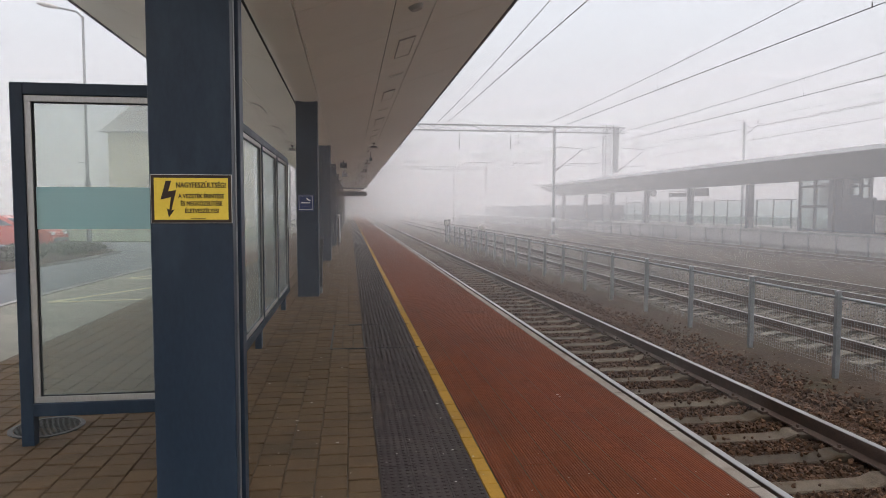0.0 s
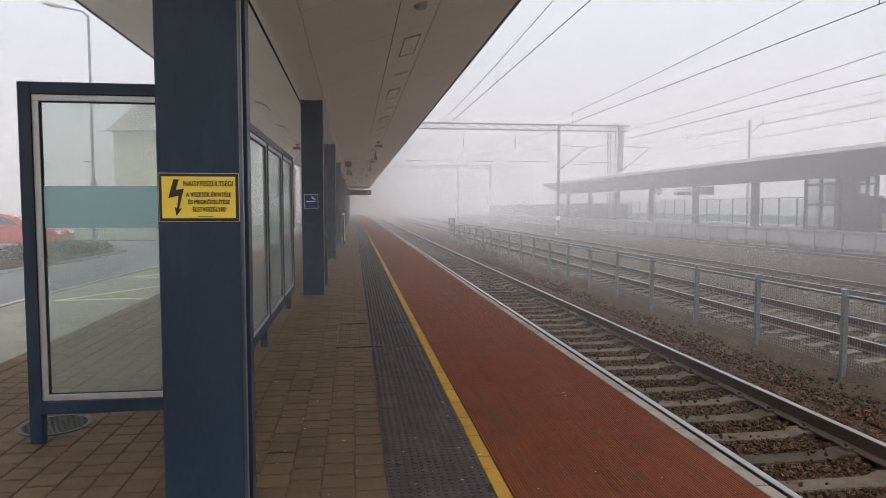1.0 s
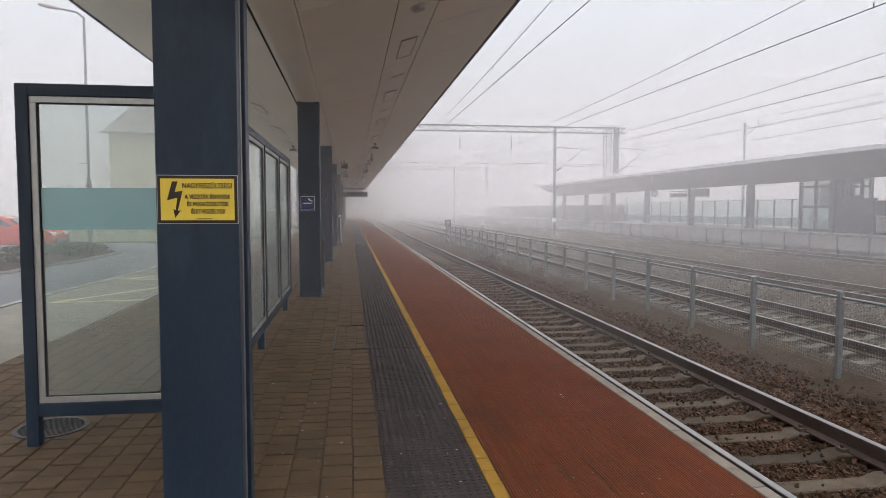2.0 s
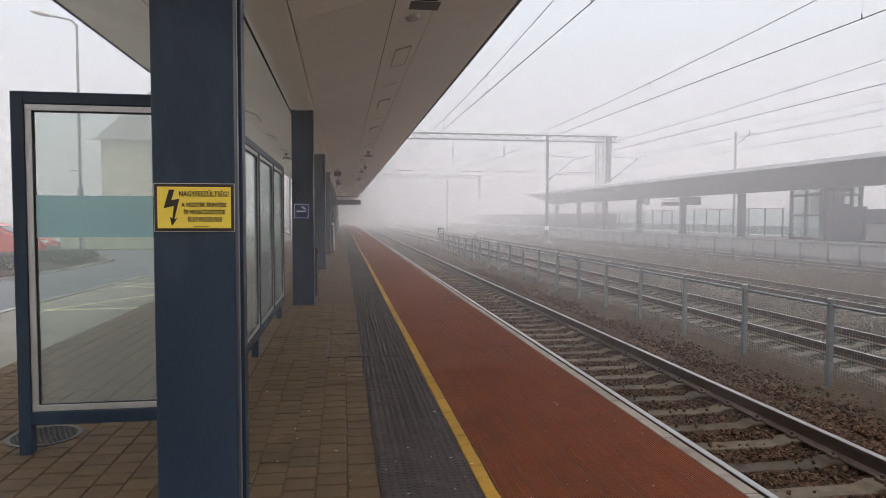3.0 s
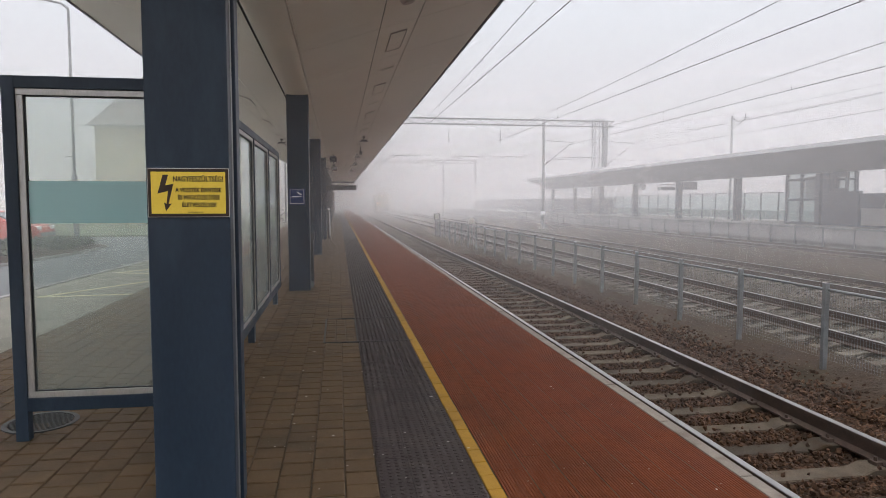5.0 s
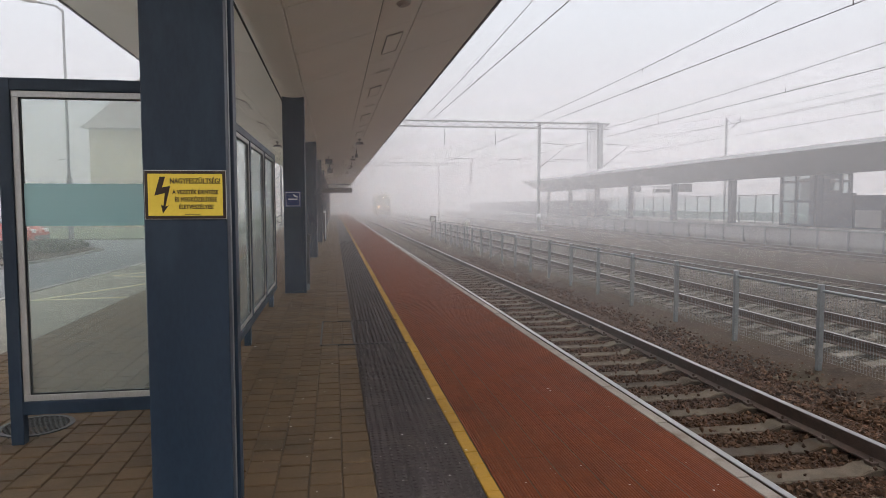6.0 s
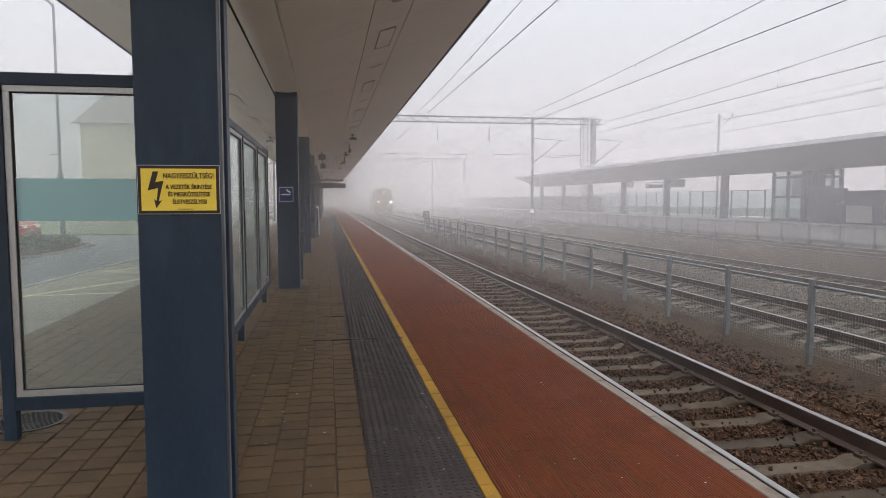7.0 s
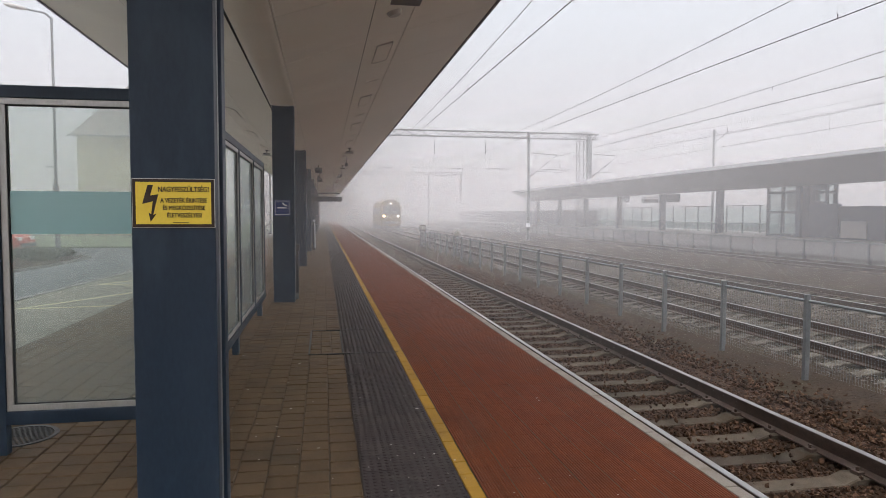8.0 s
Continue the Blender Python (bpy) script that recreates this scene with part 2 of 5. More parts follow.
BALLAST_GREY = ballast_material("grey_ballast_bed", (0.030, 0.022, 0.016), (0.105, 0.082, 0.063), 22)
ASPHALT = surface("grey_asphalt", (0.075, 0.078, 0.082), (0.115, 0.118, 0.122), 0.8, 0, 1.2, 150, 0.3, stain=(0.14, 0.14, 0.14), stain_scale=0.5)
PARKING = surface("pale_parking_asphalt", (0.17, 0.155, 0.125), (0.25, 0.23, 0.19), 0.85, 0, 0.8, 120, 0.3, stain=(0.13, 0.12, 0.10), stain_scale=0.7)
LINE = surface("faded_yellow_road_paint", (0.50, 0.43, 0.23), (0.62, 0.54, 0.33), 0.7, 0, 9, 120, 0.1)
SOFFIT = surface("beige_soffit_panel", (0.83, 0.80, 0.71), (0.88, 0.85, 0.765), 0.6, 0, 0.9, 30, 0.03, per_piece=0.035, stain=(0.80, 0.76, 0.665), stain_scale=0.8)
SEAM = surface("dark_panel_seam", (0.05, 0.043, 0.037), (0.08, 0.07, 0.06), 0.8)
FASCIA = surface("grey_roof_fascia", (0.16, 0.16, 0.165), (0.22, 0.22, 0.225), 0.5, 0.3, 2, 50, 0.05)
ROOFTOP = surface("pale_roof_sheet", (0.50, 0.50, 0.51), (0.62, 0.62, 0.63), 0.55, 0.2, 2, 50, 0.05)
FIXTURE = surface("dark_grey_fixture", (0.06, 0.06, 0.062), (0.10, 0.10, 0.105), 0.5)
PALE = surface("pale_fixture_plastic", (0.42, 0.39, 0.35), (0.52, 0.48, 0.44), 0.5)
SIGN_Y = surface("yellow_sign_enamel", (0.8064, 0.56, 0.0504), (0.896, 0.6496, 0.0784), 0.35, 0, 6, 80, 0.02)
SIGN_K = surface("dark_brown_print", (0.028, 0.014, 0.006), (0.045, 0.022, 0.010), 0.4)
SIGN_B = surface("blue_sign_enamel", (0.0144, 0.028, 0.104), (0.0224, 0.04, 0.136), 0.4)
WHITE = surface("white_enamel", (0.72, 0.72, 0.73), (0.82, 0.82, 0.82), 0.5)
BLACK = surface("black_board", (0.018, 0.018, 0.02), (0.03, 0.03, 0.033), 0.5)
# Shelter pane veil: dust, plus haze and reflection put into the film colour.
GLASS = glazing("shelter_glass", (0.90, 0.94, 0.92), (0.62, 0.66, 0.63), 0.16)
FILM = glazing("teal_frosted_film", (0.55, 0.80, 0.80), (0.62, 0.80, 0.80), 0.85)
FARGLASS = glazing("screen_glass", (0.84, 0.90, 0.89), (0.66, 0.74, 0.73), 0.28)
LOWGLASS = glazing("frosted_lower_glass", (0.70, 0.78, 0.77), (0.50, 0.56, 0.55), 0.55)
WIRE = surface("copper_contact_wire", (0.05, 0.045, 0.042), (0.08, 0.07, 0.065), 0.5, 0.5)
IRON = surface("cast_iron", (0.022, 0.0215, 0.021), (0.045, 0.0435, 0.042), 0.5, 0.5, 12, 90, 0.3)
CAR_RED = surface("red_car_paint", (0.42, 0.055, 0.032), (0.48, 0.07, 0.04), 0.25, 0, 2, 50, 0.0, spec=0.6)
DARKGLASS = surface("dark_window_glass", (0.03, 0.035, 0.04), (0.05, 0.055, 0.06), 0.08, 0, 2, 30, 0.0, spec=0.8)
PLASTER = surface("cream_plaster", (0.495, 0.423, 0.27), (0.594, 0.522, 0.351), 0.9, 0, 1.2, 40, 0.1, stain=(0.432, 0.369, 0.243), stain_scale=0.7)
ROOFTILE = surface("grey_brown_roof_tile", (0.16, 0.14, 0.125), (0.24, 0.21, 0.19), 0.85, 0, 3, 30, 0.3)
LEAF = surface("dark_hedge_leaf", (0.025, 0.035, 0.018), (0.07, 0.085, 0.045), 0.7, 0, 3, 40, 0.1, per_piece=0.4)
GRASS = surface("dull_grass", (0.055, 0.075, 0.028), (0.11, 0.13, 0.055), 0.95, 0, 1.2, 30, 0.5)
TRAIN_Y = surface("yellow_train_paint", (0.22, 0.145, 0.03), (0.27, 0.18, 0.04), 0.5)
TRAIN_G = surface("grey_train_paint", (0.15, 0.15, 0.155), (0.22, 0.22, 0.225), 0.5)
LAMP_HOT = glowing("headlamp_glow", (1.0, 0.80, 0.52), 36.0)
LAMP_WARM = glowing("warm_headlamp_glow", (1.0, 0.62, 0.24), 42.0)


# ---------------------------------------------------------------- mesh helpers
def box(bm, x0, x1, y0, y1, z0, z1, bevel=0.0):
    m = Matrix.Translation(((x0 + x1) / 2, (y0 + y1) / 2, (z0 + z1) / 2)) @ Matrix.Diagonal((x1 - x0, y1 - y0, z1 - z0, 1))
    made = bmesh.ops.create_cube(bm, size=1, matrix=m)["verts"]
    if bevel:
        edges = {e for v in made for e in v.link_edges}
        bmesh.ops.bevel(bm, geom=list(edges), offset=bevel, segments=2, affect="EDGES", profile=0.6)
    return bm


def rod(bm, a, b, r, n=10, r2=None):
    a, b = Vector(a), Vector(b)
    d = b - a
    m = Matrix.Translation((a + b) / 2) @ d.to_track_quat("Z", "Y").to_matrix().to_4x4()
    bmesh.ops.create_cone(bm, cap_ends=True, segments=n, radius1=r, radius2=r if r2 is None else r2, depth=d.length, matrix=m)
    return bm


def prism(bm, outline, axis, a, b):
    """Extrudes a closed outline of two coordinates along an axis (0 x, 1 y, 2 z) from a to b."""
    def at(p, c):
        q = list(p)
        q.insert(axis, c)
        return bm.verts.new(q)
    lo, hi = [at(p, a) for p in outline], [at(p, b) for p in outline]
    k = len(outline)
    for i in range(k):
        bm.faces.new((lo[i], lo[(i + 1) % k], hi[(i + 1) % k], hi[i]))
    bm.faces.new(lo[::-1])
    bm.faces.new(hi)
    bmesh.ops.recalc_face_normals(bm, faces=bm.faces)
    return bm


def mesh_of(name, bm, material):
    me = bpy.data.meshes.new(name)
    bm.to_mesh(me)
    bm.free()
    me.materials.append(material)
    return me


def part(name, bm, material, parent=None, label=""):
    ob = new(name, mesh_of(name, bm, material))
    ob.parent = parent
    if label:
        ob["label"] = label
    return ob


def thing(name, m, label, category, group=""):
    ob = new(name)
    ob.empty_display_size = 0.2
    ob.matrix_basis = m
    return tagged(ob, label, category, group)


def structure(name, bm, material, label, category):
    return tagged(part(name, bm, material), label, category, kind="structure")


def boxpart(name, dims, material, parent, label="", bevel=0.0):
    return part(name, box(bmesh.new(), *dims, bevel), material, parent, label)


def writing(name, text, size, m, material, parent, align="CENTER"):
    cu = bpy.data.curves.new(name, "FONT")
    cu.body, cu.size, cu.align_x, cu.align_y, cu.extrude, cu.offset = text, size, align, "CENTER", 0.0008, 0.0
    cu.materials.append(material)
    ob = new(name, cu)
    ob.parent = parent
    ob.matrix_basis = m
    return ob


def pieces_mesh(name, boxes_list, material, chamfer=0.006):
    """Many flat-topped blocks (x0, x1, y0, y1, z0, z1) with chamfered upper edges, in one mesh."""
    vs, fs = [], []
    for x0, x1, y0, y1, z0, z1 in boxes_list:
        k, c = len(vs), chamfer
        vs += [(x0, y0, z0), (x1, y0, z0), (x1, y1, z0), (x0, y1, z0), (x0, y0, z1 - c), (x1, y0, z1 - c), (x1, y1, z1 - c), (x0, y1, z1 - c),
               (x0 + c, y0 + c, z1), (x1 - c, y0 + c, z1), (x1 - c, y1 - c, z1), (x0 + c, y1 - c, z1)]
        for i in range(4):
            j = (i + 1) % 4
            fs += [(k + i, k + j, k + 4 + j, k + 4 + i), (k + 4 + i, k + 4 + j, k + 8 + j, k + 8 + i)]
        fs.append((k + 8, k + 9, k + 10, k + 11))
    me = bpy.data.meshes.new(name)
    me.from_pydata(vs, [], fs)
    me.materials.append(material)
    return me


# ---------------------------------------------------------------- ground
RAIL_Z, BED_Z, DIRT_Z, LEFT_Z = -0.55, -0.755, -0.76, -0.15
EDGE_X = 2.39
Y0, Y1 = -10.0, 200.0
FAR_Z = 0.26


def build_ground():
    profile = [(-1500, LEFT_Z - 0.02), (-3.72, LEFT_Z - 0.02), (-3.7, -1.0), (EDGE_X - 0.3, -1.0), (EDGE_X - 0.2, BED_Z - 0.06), (5.9, BED_Z - 0.04),
               (6.5, DIRT_Z + 0.02), (7.3, DIRT_Z + 0.01), (8.0, BED_Z - 0.03), (15.0, BED_Z - 0.03), (16.5, DIRT_Z), (1500, DIRT_Z - 0.02)]
    ys = [-1500, -30] + [i * 2.0 for i in range(-10, 61)] + [300, 2000]
    bm = bmesh.new()
    rows = []
    for y in ys:
        rows.append([bm.verts.new((x, y, z + (0.02 * noise.noise((x * 0.7, y * 0.5, 0)) if x > 3 and x < 30 else 0))) for x, z in profile])
    for a, b in zip(rows, rows[1:]):
        for i in range(len(profile) - 1):
            bm.faces.new((a[i], a[i + 1], b[i + 1], b[i]))
    structure("ground", bm, DIRT, "brown trackside earth with sparse gravel and moss", "ground")


build_ground()

# ---------------------------------------------------------------- platform
PAVE_X0, PAVE_X1 = -3.56, 0.205
PW = 0.1885
tactile_x = (0.208, 0.795)
yellow_x = (0.798, 0.888)
red_x = (0.891, 2.295)
PLATFORM_END = 150.0
COVER = (-0.18, 0.83, 7.66, 9.22)


def build_platform():
    bm = box(bmesh.new(), -3.6, EDGE_X - 0.06, Y0, PLATFORM_END, -1.0, -0.011)
    plat = structure("platform", bm, JOINT, "concrete platform bed with dark sand joints", "platform")
    box_wall = box(bmesh.new(), EDGE_X - 0.055, EDGE_X - 0.03, Y0, PLATFORM_END, -1.0, -0.12)
    part("edge_wall", box_wall, CONCRETE, plat, "grey concrete platform wall")
    return plat


platform = build_platform()


def lay(name, material, columns, length, y0, y1, near, parent, gap=0.0055, top=0.0, stagger=True, skip=None, seed=1):
    """Lays rows of blocks along the platform: those in the stretch near (x0, x1, y0, y1) are pieces of their own, the rest one mesh."""
    rng = random.Random(seed)
    shared, rest = {}, []
    for x0, x1 in columns:
        y = y0 + (rng.random() * length if stagger else 0)
        while y < y1:
            lift = rng.uniform(-0.0025, 0.0025)
            b = (x0 + gap / 2, x1 - gap / 2, y + gap, y + length - gap, -0.03, top + lift)
            if not (skip and skip[0] < (x0 + x1) / 2 < skip[1] and skip[2] < y + length / 2 < skip[3]):
                if near[0] <= x0 and x1 <= near[1] and near[2] <= y < near[3]:
                    w = round(x1 - x0, 3)
                    if w not in shared:
                        shared[w] = pieces_mesh(name, [(-w / 2 + gap / 2, w / 2 - gap / 2, -length / 2 + gap, length / 2 - gap, -0.03, 0)], material)
                    ob = new(name, shared[w])
                    ob.parent = parent
                    ob.matrix_basis = pose((x0 + x1) / 2 + rng.uniform(-0.0018, 0.0018), y + length / 2 + rng.uniform(-0.002, 0.002), top + lift, rng.uniform(-0.4, 0.4), rng.uniform(-0.4, 0.4), rng.uniform(-0.55, 0.55))
                else:
                    rest.append(b)
            y += length
    ob = new(name + "_field", pieces_mesh(name + "_field", rest, material))
    ob.parent = parent
    return tagged(ob, kind="stuff")


# ---------------------------------------------------------------- tracks
def rail_profile(x):
    """Outline of a flat-bottomed rail 0.172 high, without its worn head."""
    return [(x - 0.075, 0), (x + 0.075, 0), (x + 0.075, 0.012), (x + 0.012, 0.035), (x + 0.010, 0.125), (x + 0.036, 0.137), (x + 0.036, 0.166),
            (x - 0.036, 0.166), (x - 0.036, 0.137), (x - 0.010, 0.125), (x - 0.012, 0.035), (x - 0.075, 0.012)]


def head_profile(x):
    return [(x - 0.033, 0.1661), (x + 0.033, 0.1661), (x + 0.031, 0.172), (x - 0.031, 0.172)]


def build_track(cx, y0, y1, label, phase=0.0, sleeper_lift=0.0, concrete=None):
    tr = thing("railway_track", pose(cx, 0, RAIL_Z - 0.172), label, "railway track", "tracks of the station")
    for side in (-0.7525, 0.7525):
        r = part("rail", prism(bmesh.new(), rail_profile(side), 1, y0, y1), RUST, tr, "rusty brown steel rail")
        part("rail_head", prism(bmesh.new(), head_profile(side), 1, y0, y1), SHINE, r, "bright worn running surface")
    me = None
    y = y0 + phase
    far_boxes = []
    bm = bmesh.new()
    prism(bm, [(-1.28, -0.20), (1.28, -0.20), (1.28, -0.035), (1.05, -0.03), (0.95, 0.0), (0.56, 0.0), (0.44, -0.045), (-0.44, -0.045), (-0.56, 0.0), (-0.95, 0.0), (-1.05, -0.03), (-1.28, -0.035)], 1, -0.115, 0.115)
    bmesh.ops.bevel(bm, geom=[e for e in bm.edges if all(v.co.z > -0.1 for v in e.verts)], offset=0.012, segments=1, affect="EDGES")
    me = mesh_of("sleeper", bm, concrete or SLEEPER)
    rng = random.Random(int(cx * 10))
    clip = box(bmesh.new(), -0.035, 0.035, -0.05, 0.05, -0.005, 0.032, 0.006)
    rod(clip, (0, 0, 0.02), (0, 0, 0.065), 0.016, 6)
    clip_me = mesh_of("rail_clip", clip, RUST)
    while y < y1:
        if y < 62:
            ob = new("sleeper", me)
            ob.parent = tr
            ob.matrix_basis = pose(0, y, 0.0 + sleeper_lift, rng.uniform(-0.4, 0.4), 0, rng.uniform(-0.4, 0.4))
            if y < 16 and cx < 6:
                for side in (-0.85, -0.655, 0.655, 0.85):
                    c = new("rail_clip", clip_me)
                    c.parent = ob
                    c.matrix_basis = pose(side, 0, 0.0)
        y += 0.6
    return tr


# ---------------------------------------------------------------- stones
def stone_field(name, rng, spots, material, label):
    """Angular stones: a squashed, jittered octahedron each with cut corners."""
    vs, fs = [], []
    base = [Vector(v).normalized() for v in ((1, 0.2, 0.1), (-0.9, 0.3, 0), (0.1, 1, -0.1), (0.2, -1, 0.15), (0.1, 0.1, 1), (-0.1, 0, -1), (0.7, 0.7, 0.5), (-0.6, -0.6, 0.6))]
    ref = bmesh.new()
    for v in base:
        ref.verts.new(v)
    bmesh.ops.convex_hull(ref, input=ref.verts)
    ref.verts.index_update()
    faces = [[v.index for v in f.verts] for f in ref.faces]
    pts = [v.co.copy() for v in ref.verts]
    ref.free()
    for x, y, z, r in spots:
        q = Euler((rng.uniform(0, 6.28), rng.uniform(0, 6.28), rng.uniform(0, 6.28))).to_matrix()
        s = (r * rng.uniform(0.7, 1.3), r * rng.uniform(0.7, 1.2), r * rng.uniform(0.45, 0.9))
        k = len(vs)
        for p in pts:
            w = q @ Vector((p.x * s[0] * rng.uniform(0.75, 1.2), p.y * s[1] * rng.uniform(0.75, 1.2), p.z * s[2]))
            vs.append((x + w.x, y + w.y, z + w.z))
        fs += [[k + i for i in f] for f in faces]
    me = bpy.data.meshes.new(name)
    me.from_pydata(vs, [], fs)
    me.materials.append(material)
    return tagged(new(name, me), label, "gravel", kind="stuff")


def ballast_bed(x0, x1, y0, y1, step, z, rough, material, label):
    """An uneven bed of crushed stone that fills the space between sleepers."""
    rng = np.random.RandomState(int(x0 * 10))
    xs, ys = np.arange(x0, x1 + step / 2, step), np.arange(y0, y1 + step / 2, step)
    gx, gy = np.meshgrid(xs, ys)
    gx = gx + rng.uniform(-0.3, 0.3, gx.shape) * step
    gy = gy + rng.uniform(-0.3, 0.3, gy.shape) * step
    gz = z + rng.uniform(-rough, rough, gx.shape)
    edge = np.minimum(gx - x0, x1 - gx)
    gz -= np.clip(0.25 - edge, 0, 0.25) * 0.35
    n, k = len(ys), len(xs)
    idx = np.arange(n * k).reshape(n, k)
    faces = np.stack([idx[:-1, :-1], idx[:-1, 1:], idx[1:, 1:], idx[1:, :-1]], -1).reshape(-1, 4)
    me = bpy.data.meshes.new("ballast_bed")
    me.from_pydata(np.stack([gx, gy, gz], -1).reshape(-1, 3).tolist(), [], faces.tolist())
    me.materials.append(material)
    tagged(new("ballast_bed", me), label, "ballast", kind="stuff")


def build_ballast():
    ballast_bed(EDGE_X + 0.0, 6.15, -10.0, 2.62, 0.15, RAIL_Z - 0.172 - 0.062, 0.02, BALLAST, "rust-brown crushed stone bed of the near track start")
    ballast_bed(EDGE_X + 0.0, 6.15, 2.6, 24.0, 0.045, RAIL_Z - 0.172 - 0.058, 0.016, BALLAST, "rust-brown crushed stone bed of the near track")
    ballast_bed(EDGE_X + 0.0, 6.15, 23.96, 90.0, 0.3, RAIL_Z - 0.172 - 0.062, 0.02, BALLAST, "rust-brown crushed stone bed further along the track")
    ballast_bed(7.45, 15.6, -10.0, 24.0, 0.09, RAIL_Z - 0.172 - 0.05, 0.02, BALLAST_GREY, "grey-brown crushed stone bed of the middle tracks")
    ballast_bed(7.45, 15.6, 23.9, 90.0, 0.3, RAIL_Z - 0.172 - 0.05, 0.02, BALLAST_GREY, "grey-brown crushed stone bed of the middle tracks further off")
    rng = random.Random(4)
    spots = []
    while len(spots) < 20000:
        x, y = rng.uniform(EDGE_X + 0.02, 5.95), 3.0 + 27 * rng.random() ** 1.7
        if x > 5.5 and rng.random() < (x - 5.5) / 0.6:
            continue
        off = (y - 3.0 - TRACK1_PHASE) % 0.6
        on_sleeper = (off < 0.15 or off > 0.45) and 2.75 < x < 5.3
        if on_sleeper and rng.random() < 0.94:
            continue
        drop = 0.0 if on_sleeper else rng.uniform(-0.072, -0.03)
        z = RAIL_Z - 0.172 + drop + (0.0 if 2.7 < x < 5.4 else -0.03)
        spots.append((x, y, z, rng.uniform(0.014, 0.036)))
    stone_field("ballast_stones", rng, spots, STONE, "rust-brown crushed stone ballast between concrete sleepers")
    spots = []
    while len(spots) < 3600:
        x, y = rng.uniform(5.6, 7.2), 5.0 + 25 * rng.random() ** 1.5
        if rng.random() < ((x - 5.6) / 1.25) ** 0.7:
            continue
        spots.append((x, y, DIRT_Z + rng.uniform(-0.008, 0.014), rng.uniform(0.015, 0.042)))
    stone_field("loose_stones", rng, spots, STONE, "scattered brown stones on bare earth")
    spots = []
    while len(spots) < 11000:
        x, y = 7.05 + 8.5 * rng.random() ** 2.0, 7.0 + 40 * rng.random() ** 1.5
        c = TRACK2_X if x < 11.3 else TRACK3_X
        off = (y - 3.0 - 0.2) % 0.6
        on = (off < 0.15 or off > 0.45) and abs(x - c) < 1.27
        if on and rng.random() < 0.95:
            continue
        spots.append((x, y, RAIL_Z - 0.172 + (0 if on else rng.uniform(-0.075, -0.03) - max(0, 7.6 - x) * 0.06), rng.uniform(0.018, 0.04)))
    stone_field("grey_ballast_stones", rng, spots, STONE_GREY, "grey crushed stone ballast round the middle tracks")


TRACK1_X, TRACK2_X, TRACK3_X, TRACK4_X = 4.03, 8.95, 13.6, 22.4
TRACK1_PHASE = 0.335
build_track(TRACK1_X, 3.0 - 12, 220, "rusty rails on weathered concrete sleepers beside platform", TRACK1_PHASE)
build_track(TRACK2_X, 3.0 - 12, 260, "steel rails on pale concrete sleepers beyond mesh fence", 0.2, 0.0, SLEEPER_PALE)
build_track(TRACK3_X, 3.0 - 12, 220, "rusty rails on concrete sleepers in grey ballast", 0.2, 0.0, SLEEPER_PALE)
build_track(TRACK4_X, 3.0 - 12, 220, "distant rails alongside the opposite platform", 0.2)
build_ballast()


# ---------------------------------------------------------------- mesh fence between the tracks
def build_fence():
    posts_y = [4.34 + 2.01 * i for i in range(0, 22)]
    x = 6.72
    fence = thing("mesh_fence", pose(x, 0, DIRT_Z), "low galvanised steel fence with wire mesh between tracks", "fence")
    bm = bmesh.new()
    box(bm, -0.035, 0.035, -0.03, 0.03, -0.05, 1.22, 0.006)
    box(bm, -0.040, 0.040, -0.036, 0.036, 1.22, 1.232, 0.004)
    box(bm, 0.036, 0.048, -0.02, 0.02, 0.12, 1.18)
    post_me = mesh_of("post", bm, ZINC)
    for y in posts_y:
        p = new("post", post_me)
        p.parent = fence
        p.matrix_basis = pose(0, y, 0, random.uniform(-0.5, 0.5), random.uniform(-0.5, 0.5), 0)
    bm = bmesh.new()
    rod(bm, (0.02, -1.0, 0), (0.02, 1.0, 0), 0.021, 8)
    rail_me = mesh_of("top_rail", bm, ZINC)
    for k, z in enumerate((1.14,)):
        for a, b in zip(posts_y, posts_y[1:]):
            r = new("top_rail", rail_me)
            r.parent = fence
            r.matrix_basis = pose(0, (a + b) / 2, z)
    for a, b in zip(posts_y, posts_y[1:]):
        bm = bmesh.new()
        step = 0.05
        n = int((b - a) / step)
        for i in range(1, n):
            yy = a + i * step
            box(bm, 0.044, 0.0465, yy - 0.0005, yy + 0.0005, 0.15, 1.12)
        for i in range(int(0.97 / step) + 1):
            zz = 0.15 + i * step
            box(bm, 0.0466, 0.049, a, b, zz - 0.0006, zz + 0.0006)
        part("wire_mesh", bm, ZINC, fence, "thin square wire mesh")
    return fence


build_fence()


# ---------------------------------------------------------------- canopy over the platform
SOF_Z, SOF_EDGE_Z = 3.545, 4.48
COL_X0, COL_X1 = -0.90, -0.52
SOF_R, SOF_L = 2.33, -3.78
CAN_Y0, CAN_Y1 = 1.4, 100.0
COLUMN_Y = [3.35, 12.3, 20.75, 29.2, 37.65, 46.1, 54.55, 63.0, 71.45, 79.9, 88.35, 96.8]


def soffit_z(x):
    if x >= COL_X1:
        return SOF_Z + (x - COL_X1) / (SOF_R - COL_X1) * (SOF_EDGE_Z - SOF_Z)
    return SOF_Z + (COL_X0 - x) / (COL_X0 - SOF_L) * (SOF_EDGE_Z - SOF_Z)


